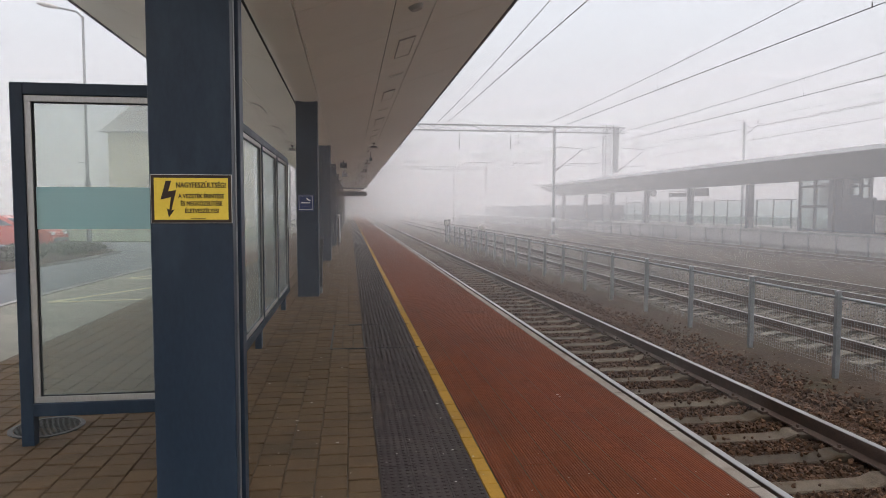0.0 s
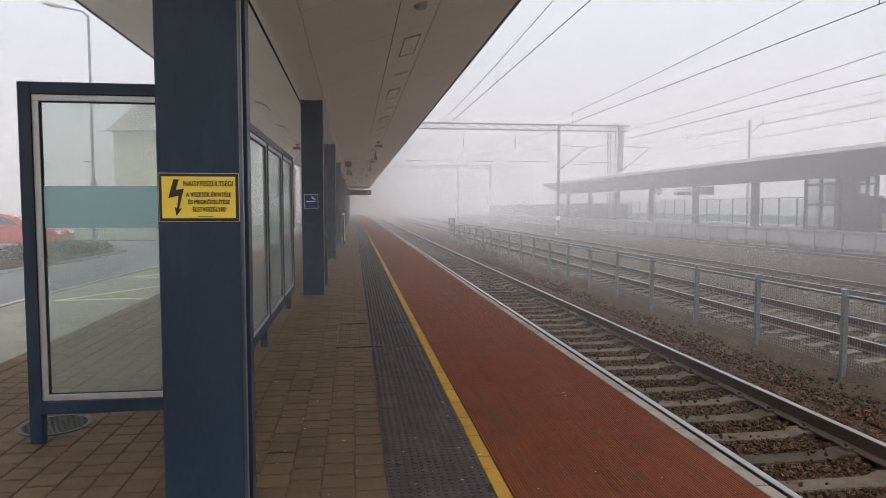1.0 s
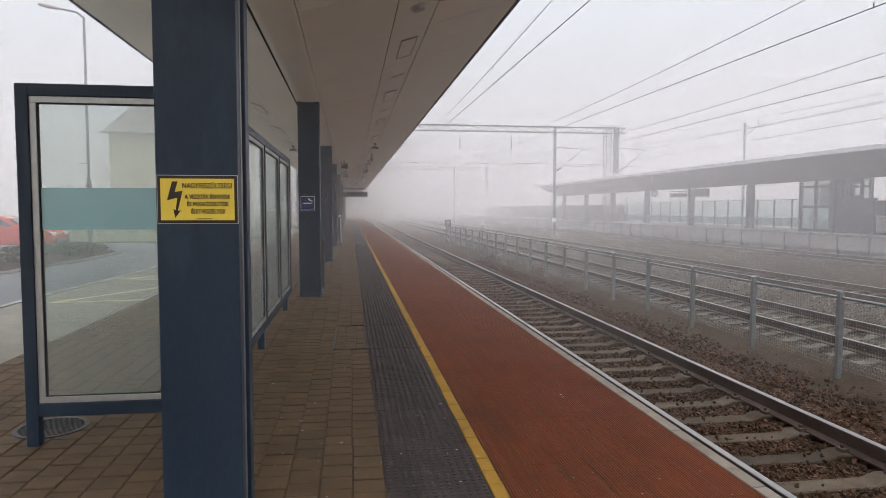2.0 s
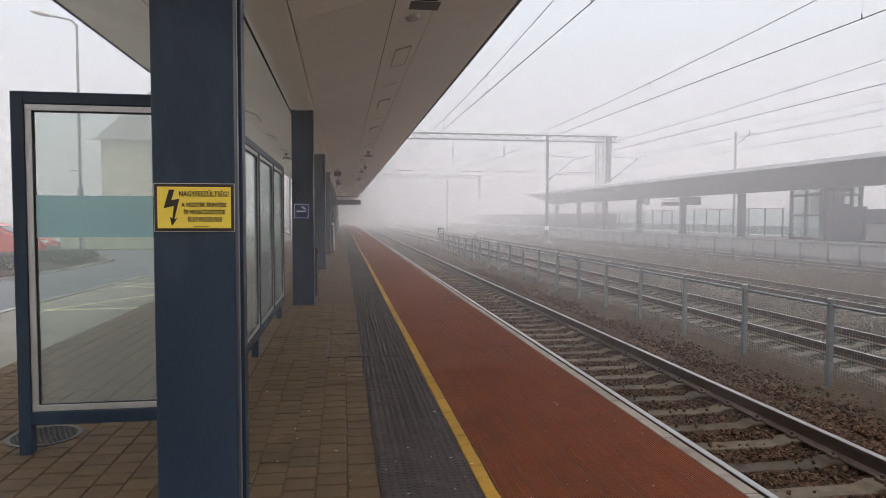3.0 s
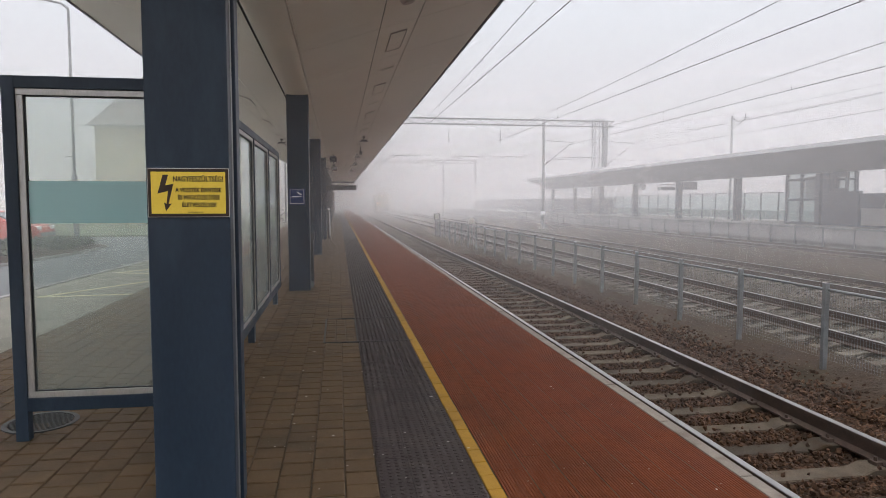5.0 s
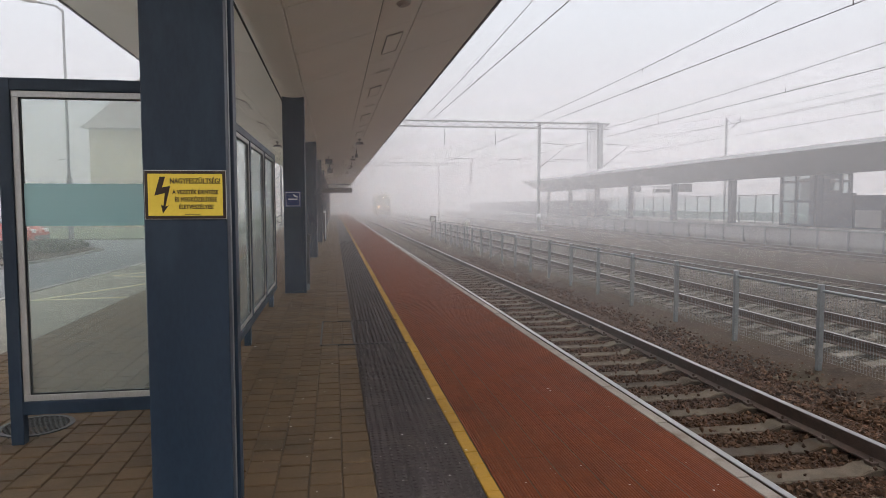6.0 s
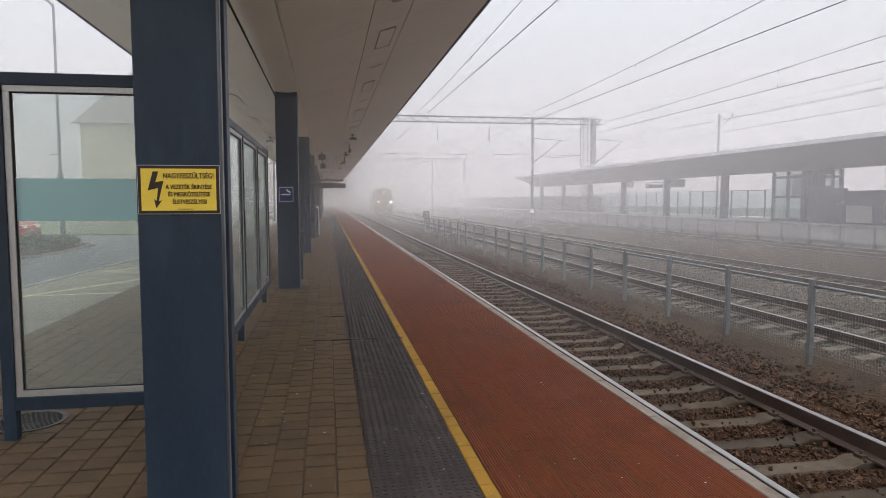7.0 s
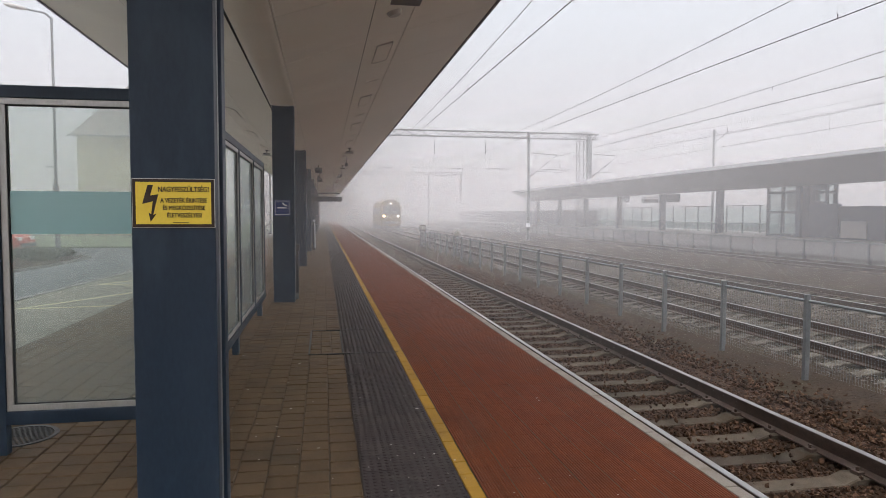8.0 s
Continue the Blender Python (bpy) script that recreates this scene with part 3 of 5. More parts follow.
def panel(bm, x0, x1, y0, y1, off=0.0, thick=0.02):
    """A sloping soffit panel between two distances from the column line."""
    pts = [(x0, y0), (x1, y0), (x1, y1), (x0, y1)]
    lo = [bm.verts.new((x, y, soffit_z(x) + off)) for x, y in pts]
    hi = [bm.verts.new((x, y, soffit_z(x) + off + thick)) for x, y in pts]
    bm.faces.new(lo[::-1])
    bm.faces.new(hi)
    for i in range(4):
        j = (i + 1) % 4
        bm.faces.new((lo[i], lo[j], hi[j], hi[i]))


def build_canopy():
    canopy = thing("platform_canopy", pose(0, 0, 0), "long butterfly platform roof with beige panelled soffit", "canopy")
    # roof body above the panels
    outline = [(COL_X0 - 0.02, SOF_Z + 0.03), (COL_X1 + 0.02, SOF_Z + 0.03), (SOF_R + 0.015, SOF_EDGE_Z + 0.03), (SOF_R + 0.015, SOF_EDGE_Z + 0.16),
               ((COL_X0 + COL_X1) / 2, SOF_Z + 0.55), (SOF_L - 0.015, SOF_EDGE_Z + 0.16), (SOF_L - 0.015, SOF_EDGE_Z + 0.03)]
    part("roof", prism(bmesh.new(), outline, 1, CAN_Y0, CAN_Y1), SEAM, canopy, "dark roof body behind the panels")
    part("edge_trim", box(bmesh.new(), SOF_R, SOF_R + 0.035, CAN_Y0, CAN_Y1, SOF_EDGE_Z - 0.008, SOF_EDGE_Z + 0.17), FASCIA, canopy, "thin dark grey fascia")
    part("edge_trim", box(bmesh.new(), SOF_L - 0.035, SOF_L, CAN_Y0, CAN_Y1, SOF_EDGE_Z - 0.008, SOF_EDGE_Z + 0.17), FASCIA, canopy, "thin dark grey fascia")
    g = 0.006
    for bands, shift in (((COL_X1 + 0.03, 0.57), (0.57, 1.083), (1.083, SOF_R - 0.01)), 0.0), (((COL_X0 - 0.03, -1.75), (-1.75, -2.25), (-2.25, SOF_L + 0.01)), 0.3):
        for a, b in bands:
            a, b = min(a, b), max(a, b)
            y = 0.60 + shift
            while y < CAN_Y1:
                y2 = min(y + 2.13, CAN_Y1)
                bm = bmesh.new()
                panel(bm, a + g, b - g, max(y, CAN_Y0) + g, y2 - g)
                part("soffit_panel", bm, SOFFIT, canopy)
                y = y2
    # curved casing of the longitudinal beam, between the two wings
    cx, half = (COL_X0 + COL_X1) / 2, (COL_X1 - COL_X0) / 2 + 0.025
    under = [(cx + half * math.cos(math.pi * i / 12), SOF_Z - 0.012 - 0.035 * math.sin(math.pi * i / 12)) for i in range(13)]
    part("beam_casing", prism(bmesh.new(), under + [(cx - half, SOF_Z + 0.18), (cx + half, SOF_Z + 0.18)], 1, CAN_Y0, CAN_Y1), SOFFIT, canopy, "curved beige beam casing")
    for xx, mm in ((COL_X1 + 0.045, SOFFIT), (COL_X0 - 0.045, SEAM)):
        part("seam_profile", box(bmesh.new(), xx - 0.008, xx + 0.008, CAN_Y0, CAN_Y1, SOF_Z - 0.012, SOF_Z + 0.01), mm, canopy, "narrow edge profile")
    bm = prism(bmesh.new(), [(COL_X0, SOF_Z - 0.02), (COL_X1, SOF_Z - 0.02), (SOF_R + 0.03, SOF_EDGE_Z - 0.02), (SOF_R + 0.03, SOF_EDGE_Z + 0.17), (SOF_L - 0.03, SOF_EDGE_Z + 0.17), (SOF_L - 0.03, SOF_EDGE_Z - 0.02)], 1, CAN_Y1, CAN_Y1 + 0.04)
    part("end_fascia", bm, FASCIA, canopy, "grey end fascia")
    bm = prism(bmesh.new(), [(COL_X0, SOF_Z - 0.02), (COL_X1, SOF_Z - 0.02), (SOF_R + 0.03, SOF_EDGE_Z - 0.02), (SOF_R + 0.03, SOF_EDGE_Z + 0.17), (SOF_L - 0.03, SOF_EDGE_Z + 0.17), (SOF_L - 0.03, SOF_EDGE_Z - 0.02)], 1, CAN_Y0 - 0.04, CAN_Y0)
    part("end_fascia", bm, FASCIA, canopy, "grey end fascia")
    return canopy


build_canopy()


def build_column(y):
    col = thing("steel_column", pose((COL_X0 + COL_X1) / 2, y, 0), "dark blue painted steel column carrying the canopy", "column", "columns of the platform canopy")
    h = (COL_X1 - COL_X0) / 2
    part("face_plate", box(bmesh.new(), -h, h, 0, 0.12, -0.02, SOF_Z + 0.06, 0.008), BLUE, col)
    part("web", box(bmesh.new(), -h + 0.035, h - 0.035, 0.11, 0.27, -0.02, SOF_Z + 0.06), BLUE, col)
    part("back_plate", box(bmesh.new(), -h, h, 0.26, 0.38, -0.02, SOF_Z + 0.06, 0.008), BLUE, col)
    for s in (-1, 1):
        # Pale strip paints the daylight that catches the face plate's side edge.
        part("lit_edge_strip", box(bmesh.new(), s * h - 0.004, s * h + 0.003, 0.075, 0.118, 0, SOF_Z + 0.05), ZINC, col, "pale strip for the lit plate edge beside the groove")
        # Black strip puts the groove's shade into colour over the blue web.
        part("groove_shade", box(bmesh.new(), s * (h - 0.033) - 0.003, s * (h - 0.033) + 0.003, 0.121, 0.259, 0, SOF_Z + 0.05), RUBBER, col, "black strip for the shade in the groove")
    return col


column = build_column(COLUMN_Y[0])
for cy in COLUMN_Y[1:]:
    copy_thing(column, pose((COL_X0 + COL_X1) / 2, cy, 0))


# ---------------------------------------------------------------- signs on the columns
def build_warning_sign():
    w, h = 0.372, 0.232
    s = thing("warning_sign", pose(-0.706, 3.342, 1.645), "yellow high-voltage warning plate with brown border and lightning arrow", "sign")
    part("plate", box(bmesh.new(), -w / 2, w / 2, -0.002, 0.006, -h / 2, h / 2, 0.0015), ALU, s, "bare metal plate edge")
    bm = bmesh.new()
    box(bm, -w / 2 + 0.003, w / 2 - 0.003, -0.0035, -0.002, -h / 2 + 0.003, h / 2 - 0.003)
    part("border", bm, SIGN_K, s, "dark brown border")
    part("field", box(bmesh.new(), -w / 2 + 0.017, w / 2 - 0.017, -0.005, -0.0035, -h / 2 + 0.017, h / 2 - 0.017), SIGN_Y, s, "yellow field")
    bolt = [(-0.115, 0.085), (-0.09, 0.085), (-0.105, 0.035), (-0.068, 0.042), (-0.092, -0.055), (-0.077, -0.050), (-0.104, -0.088), (-0.112, -0.045), (-0.101, -0.052), (-0.093, 0.008), (-0.140, -0.004)]
    part("lightning_arrow", prism(bmesh.new(), bolt, 1, -0.0062, -0.005), SIGN_K, s, "dark brown lightning arrow")
    turn = pose(0, 0, 0, 90, 0, 0)
    for text, size, x, z in (("NAGYFESZÜLTSÉG!", 0.0345, 0.045, 0.064), ("A VEZETÉK ÉRINTÉSE", 0.0285, 0.045, 0.012), ("ÉS MEGKÖZELÍTÉSE", 0.0285, 0.046, -0.023), ("ÉLETVESZÉLYES!", 0.0285, 0.048, -0.058)):
        t = writing("lettering", text, size, Matrix.Translation((x, -0.0062, z)) @ turn @ Matrix.Diagonal((0.775, 1, 1, 1)), SIGN_K, s)
        t.data.bevel_depth = 0.0006
    part("small_print", box(bmesh.new(), -0.005, 0.065, -0.0062, -0.005, -0.0935, -0.0905), SIGN_K, s, "fine print line")
    return s


build_warning_sign()


def build_smoking_sign():
    w = 0.285
    s = thing("smoking_sign", pose(-0.735, 12.293, 1.70), "blue square smoking-area plate with white outline on a column", "sign")
    part("plate", box(bmesh.new(), -w / 2, w / 2, -0.002, 0.006, -w / 2, w / 2, 0.003), SIGN_B, s)
    bm = bmesh.new()
    q, e = w / 2 - 0.018, 0.007
    for a in ((-q, q, q - e, q), (-q, q, -q, -q + e), (-q, -q + e, -q + e, q - e), (q - e, q, -q + e, q - e)):
        box(bm, a[0], a[1], -0.004, -0.002, a[2], a[3])
    part("outline", bm, WHITE, s, "thin white outline")
    bm = box(bmesh.new(), -0.085, 0.045, -0.004, -0.002, -0.010, 0.010)
    box(bm, 0.053, 0.075, -0.004, -0.002, -0.010, 0.010)
    part("cigarette", bm, WHITE, s, "white cigarette bar")
    bm = bmesh.new()
    prism(bm, [(0.0, 0.085), (0.022, 0.05), (0.05, 0.035), (0.085, 0.03), (0.085, 0.045), (0.06, 0.055), (0.038, 0.07), (0.022, 0.092)], 1, -0.004, -0.002)
    part("smoke_curl", bm, WHITE, s, "white smoke curl")


build_smoking_sign()


# ---------------------------------------------------------------- glass shelter
def build_screen(name, label, length, bays, origin, turn, film):
    """A framed glass screen that runs along its own x from 0 to length."""
    s = thing(name, origin @ turn, label, "glass screen", "screens of the shelter")
    top, bot = 2.42, 0.20
    t = 0.035
    part("top_rail", box(bmesh.new(), 0, length, -t, t, top - 0.08, top, 0.006), BLUE, s)
    part("bottom_rail", box(bmesh.new(), 0, length, -t, t, bot, bot + 0.09, 0.006), BLUE, s)
    bay = length / bays
    for x in ((3.0, 5.9) if bays > 1 else ()):
        part("foot", box(bmesh.new(), x - 0.06, x + 0.06, -t, t, 0.0, bot), BLUE, s)
    for i in range(bays + 1):
        x = min(max(i * bay, 0.04), length - 0.04)
        if i in (0, bays) and (bays == 1 or i == 0):
            part("post", box(bmesh.new(), x - 0.04, x + 0.04, -t - 0.003, t + 0.003, 0.0, top - 0.002, 0.006), BLUE, s)
        else:
            part("mullion", box(bmesh.new(), x - 0.025, x + 0.025, -t + 0.002, t - 0.002, bot + 0.09, top - 0.08), BLUE, s)
    for i in range(bays):
        a, b = i * bay + (0.08 if i == 0 else 0.025), (i + 1) * bay - (0.08 if i == bays - 1 else 0.025)
        z0, z1, w = bot + 0.09, top - 0.08, 0.042
        bm = bmesh.new()
        for d in ((a, b, z1 - w, z1), (a, b, z0, z0 + w), (a, a + w, z0 + w, z1 - w), (b - w, b, z0 + w, z1 - w)):
            box(bm, d[0], d[1], -0.022, 0.022, d[2], d[3], 0.003)
        part("glazing_bead", bm, ALU, s, "pale aluminium glazing frame")
        bm = bmesh.new()
        for d in ((a + w, b - w, z1 - w - 0.008, z1 - w), (a + w, b - w, z0 + w, z0 + w + 0.008), (a + w, a + w + 0.008, z0 + w, z1 - w), (b - w - 0.008, b - w, z0 + w, z1 - w)):
            box(bm, d[0], d[1], -0.012, 0.012, d[2], d[3])
        part("gasket", bm, RUBBER, s, "black rubber gasket")
        p = part("pane", box(bmesh.new(), a + w, b - w, -0.004, 0.004, z0 + w, z1 - w), GLASS, s, "clear veiled glass pane")
        p.visible_shadow = False
        if film:
            f = part("film_band", box(bmesh.new(), a + w + 0.009, b - w - 0.009, -0.0062, -0.0044, 1.46, 1.74), FILM, p, "teal frosted film band")
            f.visible_shadow = False
    return s


build_screen("end_screen", "glass shelter end screen in blue steel frame with teal band", 1.115, 1, pose(-2.15, 4.80, 0), pose(0, 0, 0), True)
build_screen("side_screen", "long glass shelter side screen in blue steel frame", 6.6, 4, pose(-1.0, 4.84, 0), pose(0, 0, 0, 0, 0, 90), False)


# ---------------------------------------------------------------- train
def build_train():
    tr = thing("railcar_train", pose(TRACK2_X, 0, RAIL_Z), "short yellow railbus approaching with headlamps lit", "train")
    L, w = 14.0, 1.42
    side = [(-w, 0.85), (-w, 2.6), (-1.36, 3.2), (-1.15, 3.72), (-0.75, 4.0), (-0.3, 4.10), (0.3, 4.10), (0.75, 4.0), (1.15, 3.72), (1.36, 3.2), (w, 2.6), (w, 0.85), (1.3, 0.55), (-1.3, 0.55)]
    bm = bmesh.new()
    rings = []
    for y, k, drop in ((0.0, 0.90, 0.10), (0.12, 0.96, 0.04), (0.5, 1.0, 0.0), (L, 1.0, 0.0)):
        rings.append([bm.verts.new((x * k, y + (0.35 * max(0, z - 2.0) if y < 0.4 else 0), 0.55 + (z - 0.55) * (1 - drop * 0.3))) for x, z in side])
    for a, b in zip(rings, rings[1:]):
        for i in range(len(side)):
            bm.faces.new((a[i], a[(i + 1) % len(side)], b[(i + 1) % len(side)], b[i]))
    bm.faces.new(rings[0])
    bm.faces.new(rings[-1][::-1])
    bmesh.ops.recalc_face_normals(bm, faces=bm.faces)
    part("body", bm, TRAIN_Y, tr, "yellow painted body")
    bm = bmesh.new()
    prism(bm, [(-1.12, 2.15), (1.12, 2.15), (1.05, 3.0), (0.85, 3.25), (-0.85, 3.25), (-1.05, 3.0)], 1, -0.03, 0.05)
    for v in bm.verts:
        v.co.y += 0.35 * max(0, v.co.z - 2.0) * 0.98
    part("windscreen", bm, DARKGLASS, tr, "dark windscreen")
    part("skirt", box(bmesh.new(), -1.25, 1.25, 0.05, L - 0.1, 0.25, 0.62), TRAIN_G, tr, "dark grey underframe")
    part("bumper", box(bmesh.new(), -1.2, 1.2, -0.35, 0.1, 0.85, 1.2, 0.05), TRAIN_G, tr, "grey buffer beam")
    part("side_band", box(bmesh.new(), -w - 0.006, w + 0.006, 1.0, L - 1.0, 2.1, 2.95), TRAIN_G, tr, "dark window band")
    for x, z, y, mat, r in ((-0.93, 1.85, -0.02, LAMP_WARM, 0.12), (0.93, 1.85, -0.02, LAMP_HOT, 0.115), (0.0, 3.50, 0.42, LAMP_HOT, 0.095)):
        house = part("headlamp", rod(bmesh.new(), (x, y - 0.06, z), (x, y + 0.2, z), r + 0.05, 14), TRAIN_G, tr, "round headlamp housing")
        part("lens", rod(bmesh.new(), (x, y - 0.075, z), (x, y - 0.06, z), r, 14), mat, house, "bright lit lens")
    for y in (3.0, 11.0):
        for x in (-0.75, 0.75):
            part("wheel", rod(bmesh.new(), (x - 0.06, y, 0.45), (x + 0.06, y, 0.45), 0.45, 18), RUST, tr)
    return tr


train = build_train()


# ---------------------------------------------------------------- fog
def build_fog():
    """Flat pale sheets carry the fog haze: some lie across the tracks, some along them."""
    bm = bmesh.new()
    y = 7.0
    while y < 320:
        bm.faces.new([bm.verts.new(p) for p in ((-90.0, y, -1.0), (140.0, y, -1.0), (140.0, y, 40.0), (-90.0, y, 40.0))])
        y += FOG_GAP + FOG_STEP * max(y - FOG_FAR, 0)
    ob = part("fog", bm, fog_material(0.0125))
    tagged(ob, "pale grey morning fog hanging over the railway tracks", "fog", kind="stuff")
    bm = bmesh.new()
    gap = 3.0
    for x in [11.3 + gap * i for i in range(14)] + [-6.4 - gap * i for i in range(8)]:
        bm.faces.new([bm.verts.new(p) for p in ((x, -30.0, -1.0), (x, 200.0, -1.0), (x, 200.0, 40.0), (x, -30.0, 40.0))])
    ob = part("fog_bank", bm, fog_material(0.0125, gap))
    tagged(ob, "pale grey fog lying along the tracks and the road", "fog", kind="stuff")


build_fog()

# ---------------------------------------------------------------- car park and road beside the platform
def sheet(name, outline, z0, z1, material, label, category):
    return structure(name, prism(bmesh.new(), outline, 2, z0, z1), material, label, category)


def build_forecourt():
    sheet("pavement", [(-6.1, -40), (-3.61, -40), (-3.61, 90), (-5.0, 90), (-5.0, 60), (-5.45, 22), (-6.0, 13)], LEFT_Z - 0.3, LEFT_Z + 0.05, PARKING, "pale worn asphalt car park with hatched markings", "pavement")
    sheet("road", [(-40, -40), (-6.12, -40), (-6.02, 13), (-5.47, 22), (-5.02, 60), (-5.02, 90), (-40, 90)], LEFT_Z - 0.3, LEFT_Z, ASPHALT, "damp grey asphalt station road", "road")
    k = structure("kerb", prism(bmesh.new(), [(-6.12, -40), (-6.0, -40), (-5.9, 13), (-5.37, 22), (-4.95, 60), (-5.07, 60), (-5.49, 22), (-6.02, 13)], 2, LEFT_Z - 0.2, LEFT_Z + 0.07), CONCRETE, "pale concrete kerb along the car park", "kerb")
    for a, b in (((-5.35, 12.9), (-3.65, 15.9)), ((-5.35, 12.9), (-3.65, 13.1)), ((-5.3, 17.1), (-3.65, 16.5)), ((-5.3, 17.1), (-3.65, 19.5))):
        d = (Vector(b) - Vector(a)).normalized()
        s = Vector((-d.y, d.x)) * 0.045
        pts = [(a[0] - s.x, a[1] - s.y), (b[0] - s.x, b[1] - s.y), (b[0] + s.x, b[1] + s.y), (a[0] + s.x, a[1] + s.y)]
        structure("trim", prism(bmesh.new(), pts, 2, LEFT_Z + 0.05, LEFT_Z + 0.054), LINE, "faded yellow parking line on asphalt", "road marking")
    sheet("grass_verge", [(-40, 38), (-6.2, 36), (-5.3, 44), (-5.2, 90), (-40, 90)], LEFT_Z, LEFT_Z + 0.06, GRASS, "dull green grass verge past the road", "grass")
    isl = [(-14, 12), (-9.9, 12), (-9.1, 20), (-8.8, 24), (-8.9, 27.5), (-9.5, 28.6), (-11, 28.8), (-14, 27)]
    sheet("traffic_island", isl, LEFT_Z - 0.2, LEFT_Z + 0.1, DIRT, "planted traffic island with earth bed", "traffic island")
    c = Vector((-11.2, 20.5))
    rim = [tuple(c + (Vector(p) - c) * 1.03) for p in isl]
    structure("kerb", prism(bmesh.new(), rim, 2, LEFT_Z - 0.2, LEFT_Z + 0.085), CONCRETE, "pale concrete kerb round planted island", "kerb")


build_forecourt()


def leafy(bm, rng, cx, cy, cz, rx, ry, rz, count, size):
    for _ in range(count):
        while True:
            p = Vector((rng.uniform(-1, 1), rng.uniform(-1, 1), rng.uniform(-1, 1)))
            if 0.35 < p.length < 1 + 0.25 * noise.noise(p * 3):
                break
        c = Vector((cx + p.x * rx, cy + p.y * ry, cz + p.z * rz))
        q = Euler((rng.uniform(0, 6.3), rng.uniform(0, 6.3), 0)).to_matrix()
        s = size * rng.uniform(0.6, 1.4)
        bm.faces.new([bm.verts.new(c + q @ Vector(v) * s) for v in ((-0.5, 0, 0), (0, -0.3, 0.08), (0.6, 0, 0), (0, 0.3, 0.08))])


def build_bush(x, y, r, h, seed):
    rng = random.Random(seed)
    b = thing("shrub", pose(x, y, LEFT_Z + 0.1), "low dark green shrub on the planted island", "shrub", "shrubs of the island")
    bm = bmesh.new()
    for i in range(7):
        a = i * 0.9
        rod(bm, (0.03 * math.cos(a), 0.03 * math.sin(a), -0.02), (r * 0.5 * math.cos(a), r * 0.5 * math.sin(a), h * 0.7), 0.012, 5, 0.005)
    part("stems", bm, RUST, b, "thin brown stems")
    bm = bmesh.new()
    leafy(bm, rng, 0, 0, h * 0.52, r, r, h * 0.5, 420, 0.11)
    part("foliage", bm, LEAF, b)


for k, (x, y, r, h) in enumerate(((-9.9, 27.3, 0.75, 0.5), (-10.4, 26.2, 0.8, 0.62), (-9.6, 25.0, 0.6, 0.5), (-10.9, 24.3, 0.9, 0.5), (-10.2, 22.5, 0.8, 0.4), (-11.6, 25.8, 0.8, 0.55), (-10.6, 20.0, 0.9, 0.4), (-12.4, 23.0, 0.9, 0.45))):
    build_bush(x, y, r * 0.9, h * 0.66, k)


def build_car():
    car = thing("parked_car", pose(-14.3, 30.6, LEFT_Z), "red hatchback car parked beyond the planted island", "car")
    w = 0.86
    lower = [(-2.1, 0.30), (-2.08, 0.75), (-1.95, 0.98), (0.75, 1.0), (1.75, 0.86), (2.08, 0.66), (2.12, 0.32), (1.75, 0.24), (-1.8, 0.24)]
    bm = prism(bmesh.new(), lower, 1, -w, w)
    bmesh.ops.bevel(bm, geom=list(bm.edges), offset=0.06, segments=2, affect="EDGES")
    part("body", bm, CAR_RED, car)
    cab = [(-1.85, 0.97), (-1.45, 1.40), (-1.2, 1.46), (-0.15, 1.46), (0.15, 1.38), (0.85, 0.98)]
    bm = prism(bmesh.new(), cab, 1, -0.72, 0.72)
    for v in bm.verts:
        if v.co.z > 1.3:
            v.co.y *= 0.84
    part("roof", bm, CAR_RED, car)
    for s in (-1, 1):
        for win in ([(-1.5, 1.02), (-1.3, 1.34), (-0.75, 1.37), (-0.75, 1.02)], [(-0.68, 1.02), (-0.68, 1.37), (-0.15, 1.36), (0.05, 1.3), (0.55, 1.02)]):
            b = prism(bmesh.new(), win, 1, -0.006, 0.006)
            for v in b.verts:
                v.co.y += s * (0.735 - 0.115 * (v.co.z - 0.98) / 0.45)
            part("side_window", b, DARKGLASS, car)
    b = prism(bmesh.new(), [(0.30, 1.30), (0.84, 1.01), (0.88, 1.03), (0.33, 1.34)], 1, -0.6, 0.6)
    part("windscreen", b, DARKGLASS, car)
    for s in (-1, 1):
        part("headlight", box(bmesh.new(), 1.88, 2.09, s * 0.62 - 0.15, s * 0.62 + 0.15, 0.62, 0.76, 0.03), WHITE, car, "clear headlight")
        for x in (-1.3, 1.32):
            t = part("wheel", rod(bmesh.new(), (x, s * 0.72, 0.31), (x, s * 0.89, 0.31), 0.31, 20), RUBBER, car, "black tyre")
            part("rim", rod(bmesh.new(), (x, s * 0.885, 0.31), (x, s * 0.9, 0.31), 0.2, 16), ZINC, t, "grey wheel rim")
    part("bumper", box(bmesh.new(), 2.02, 2.16, -0.7, 0.7, 0.34, 0.5, 0.03), FIXTURE, car, "dark lower bumper")


build_car()


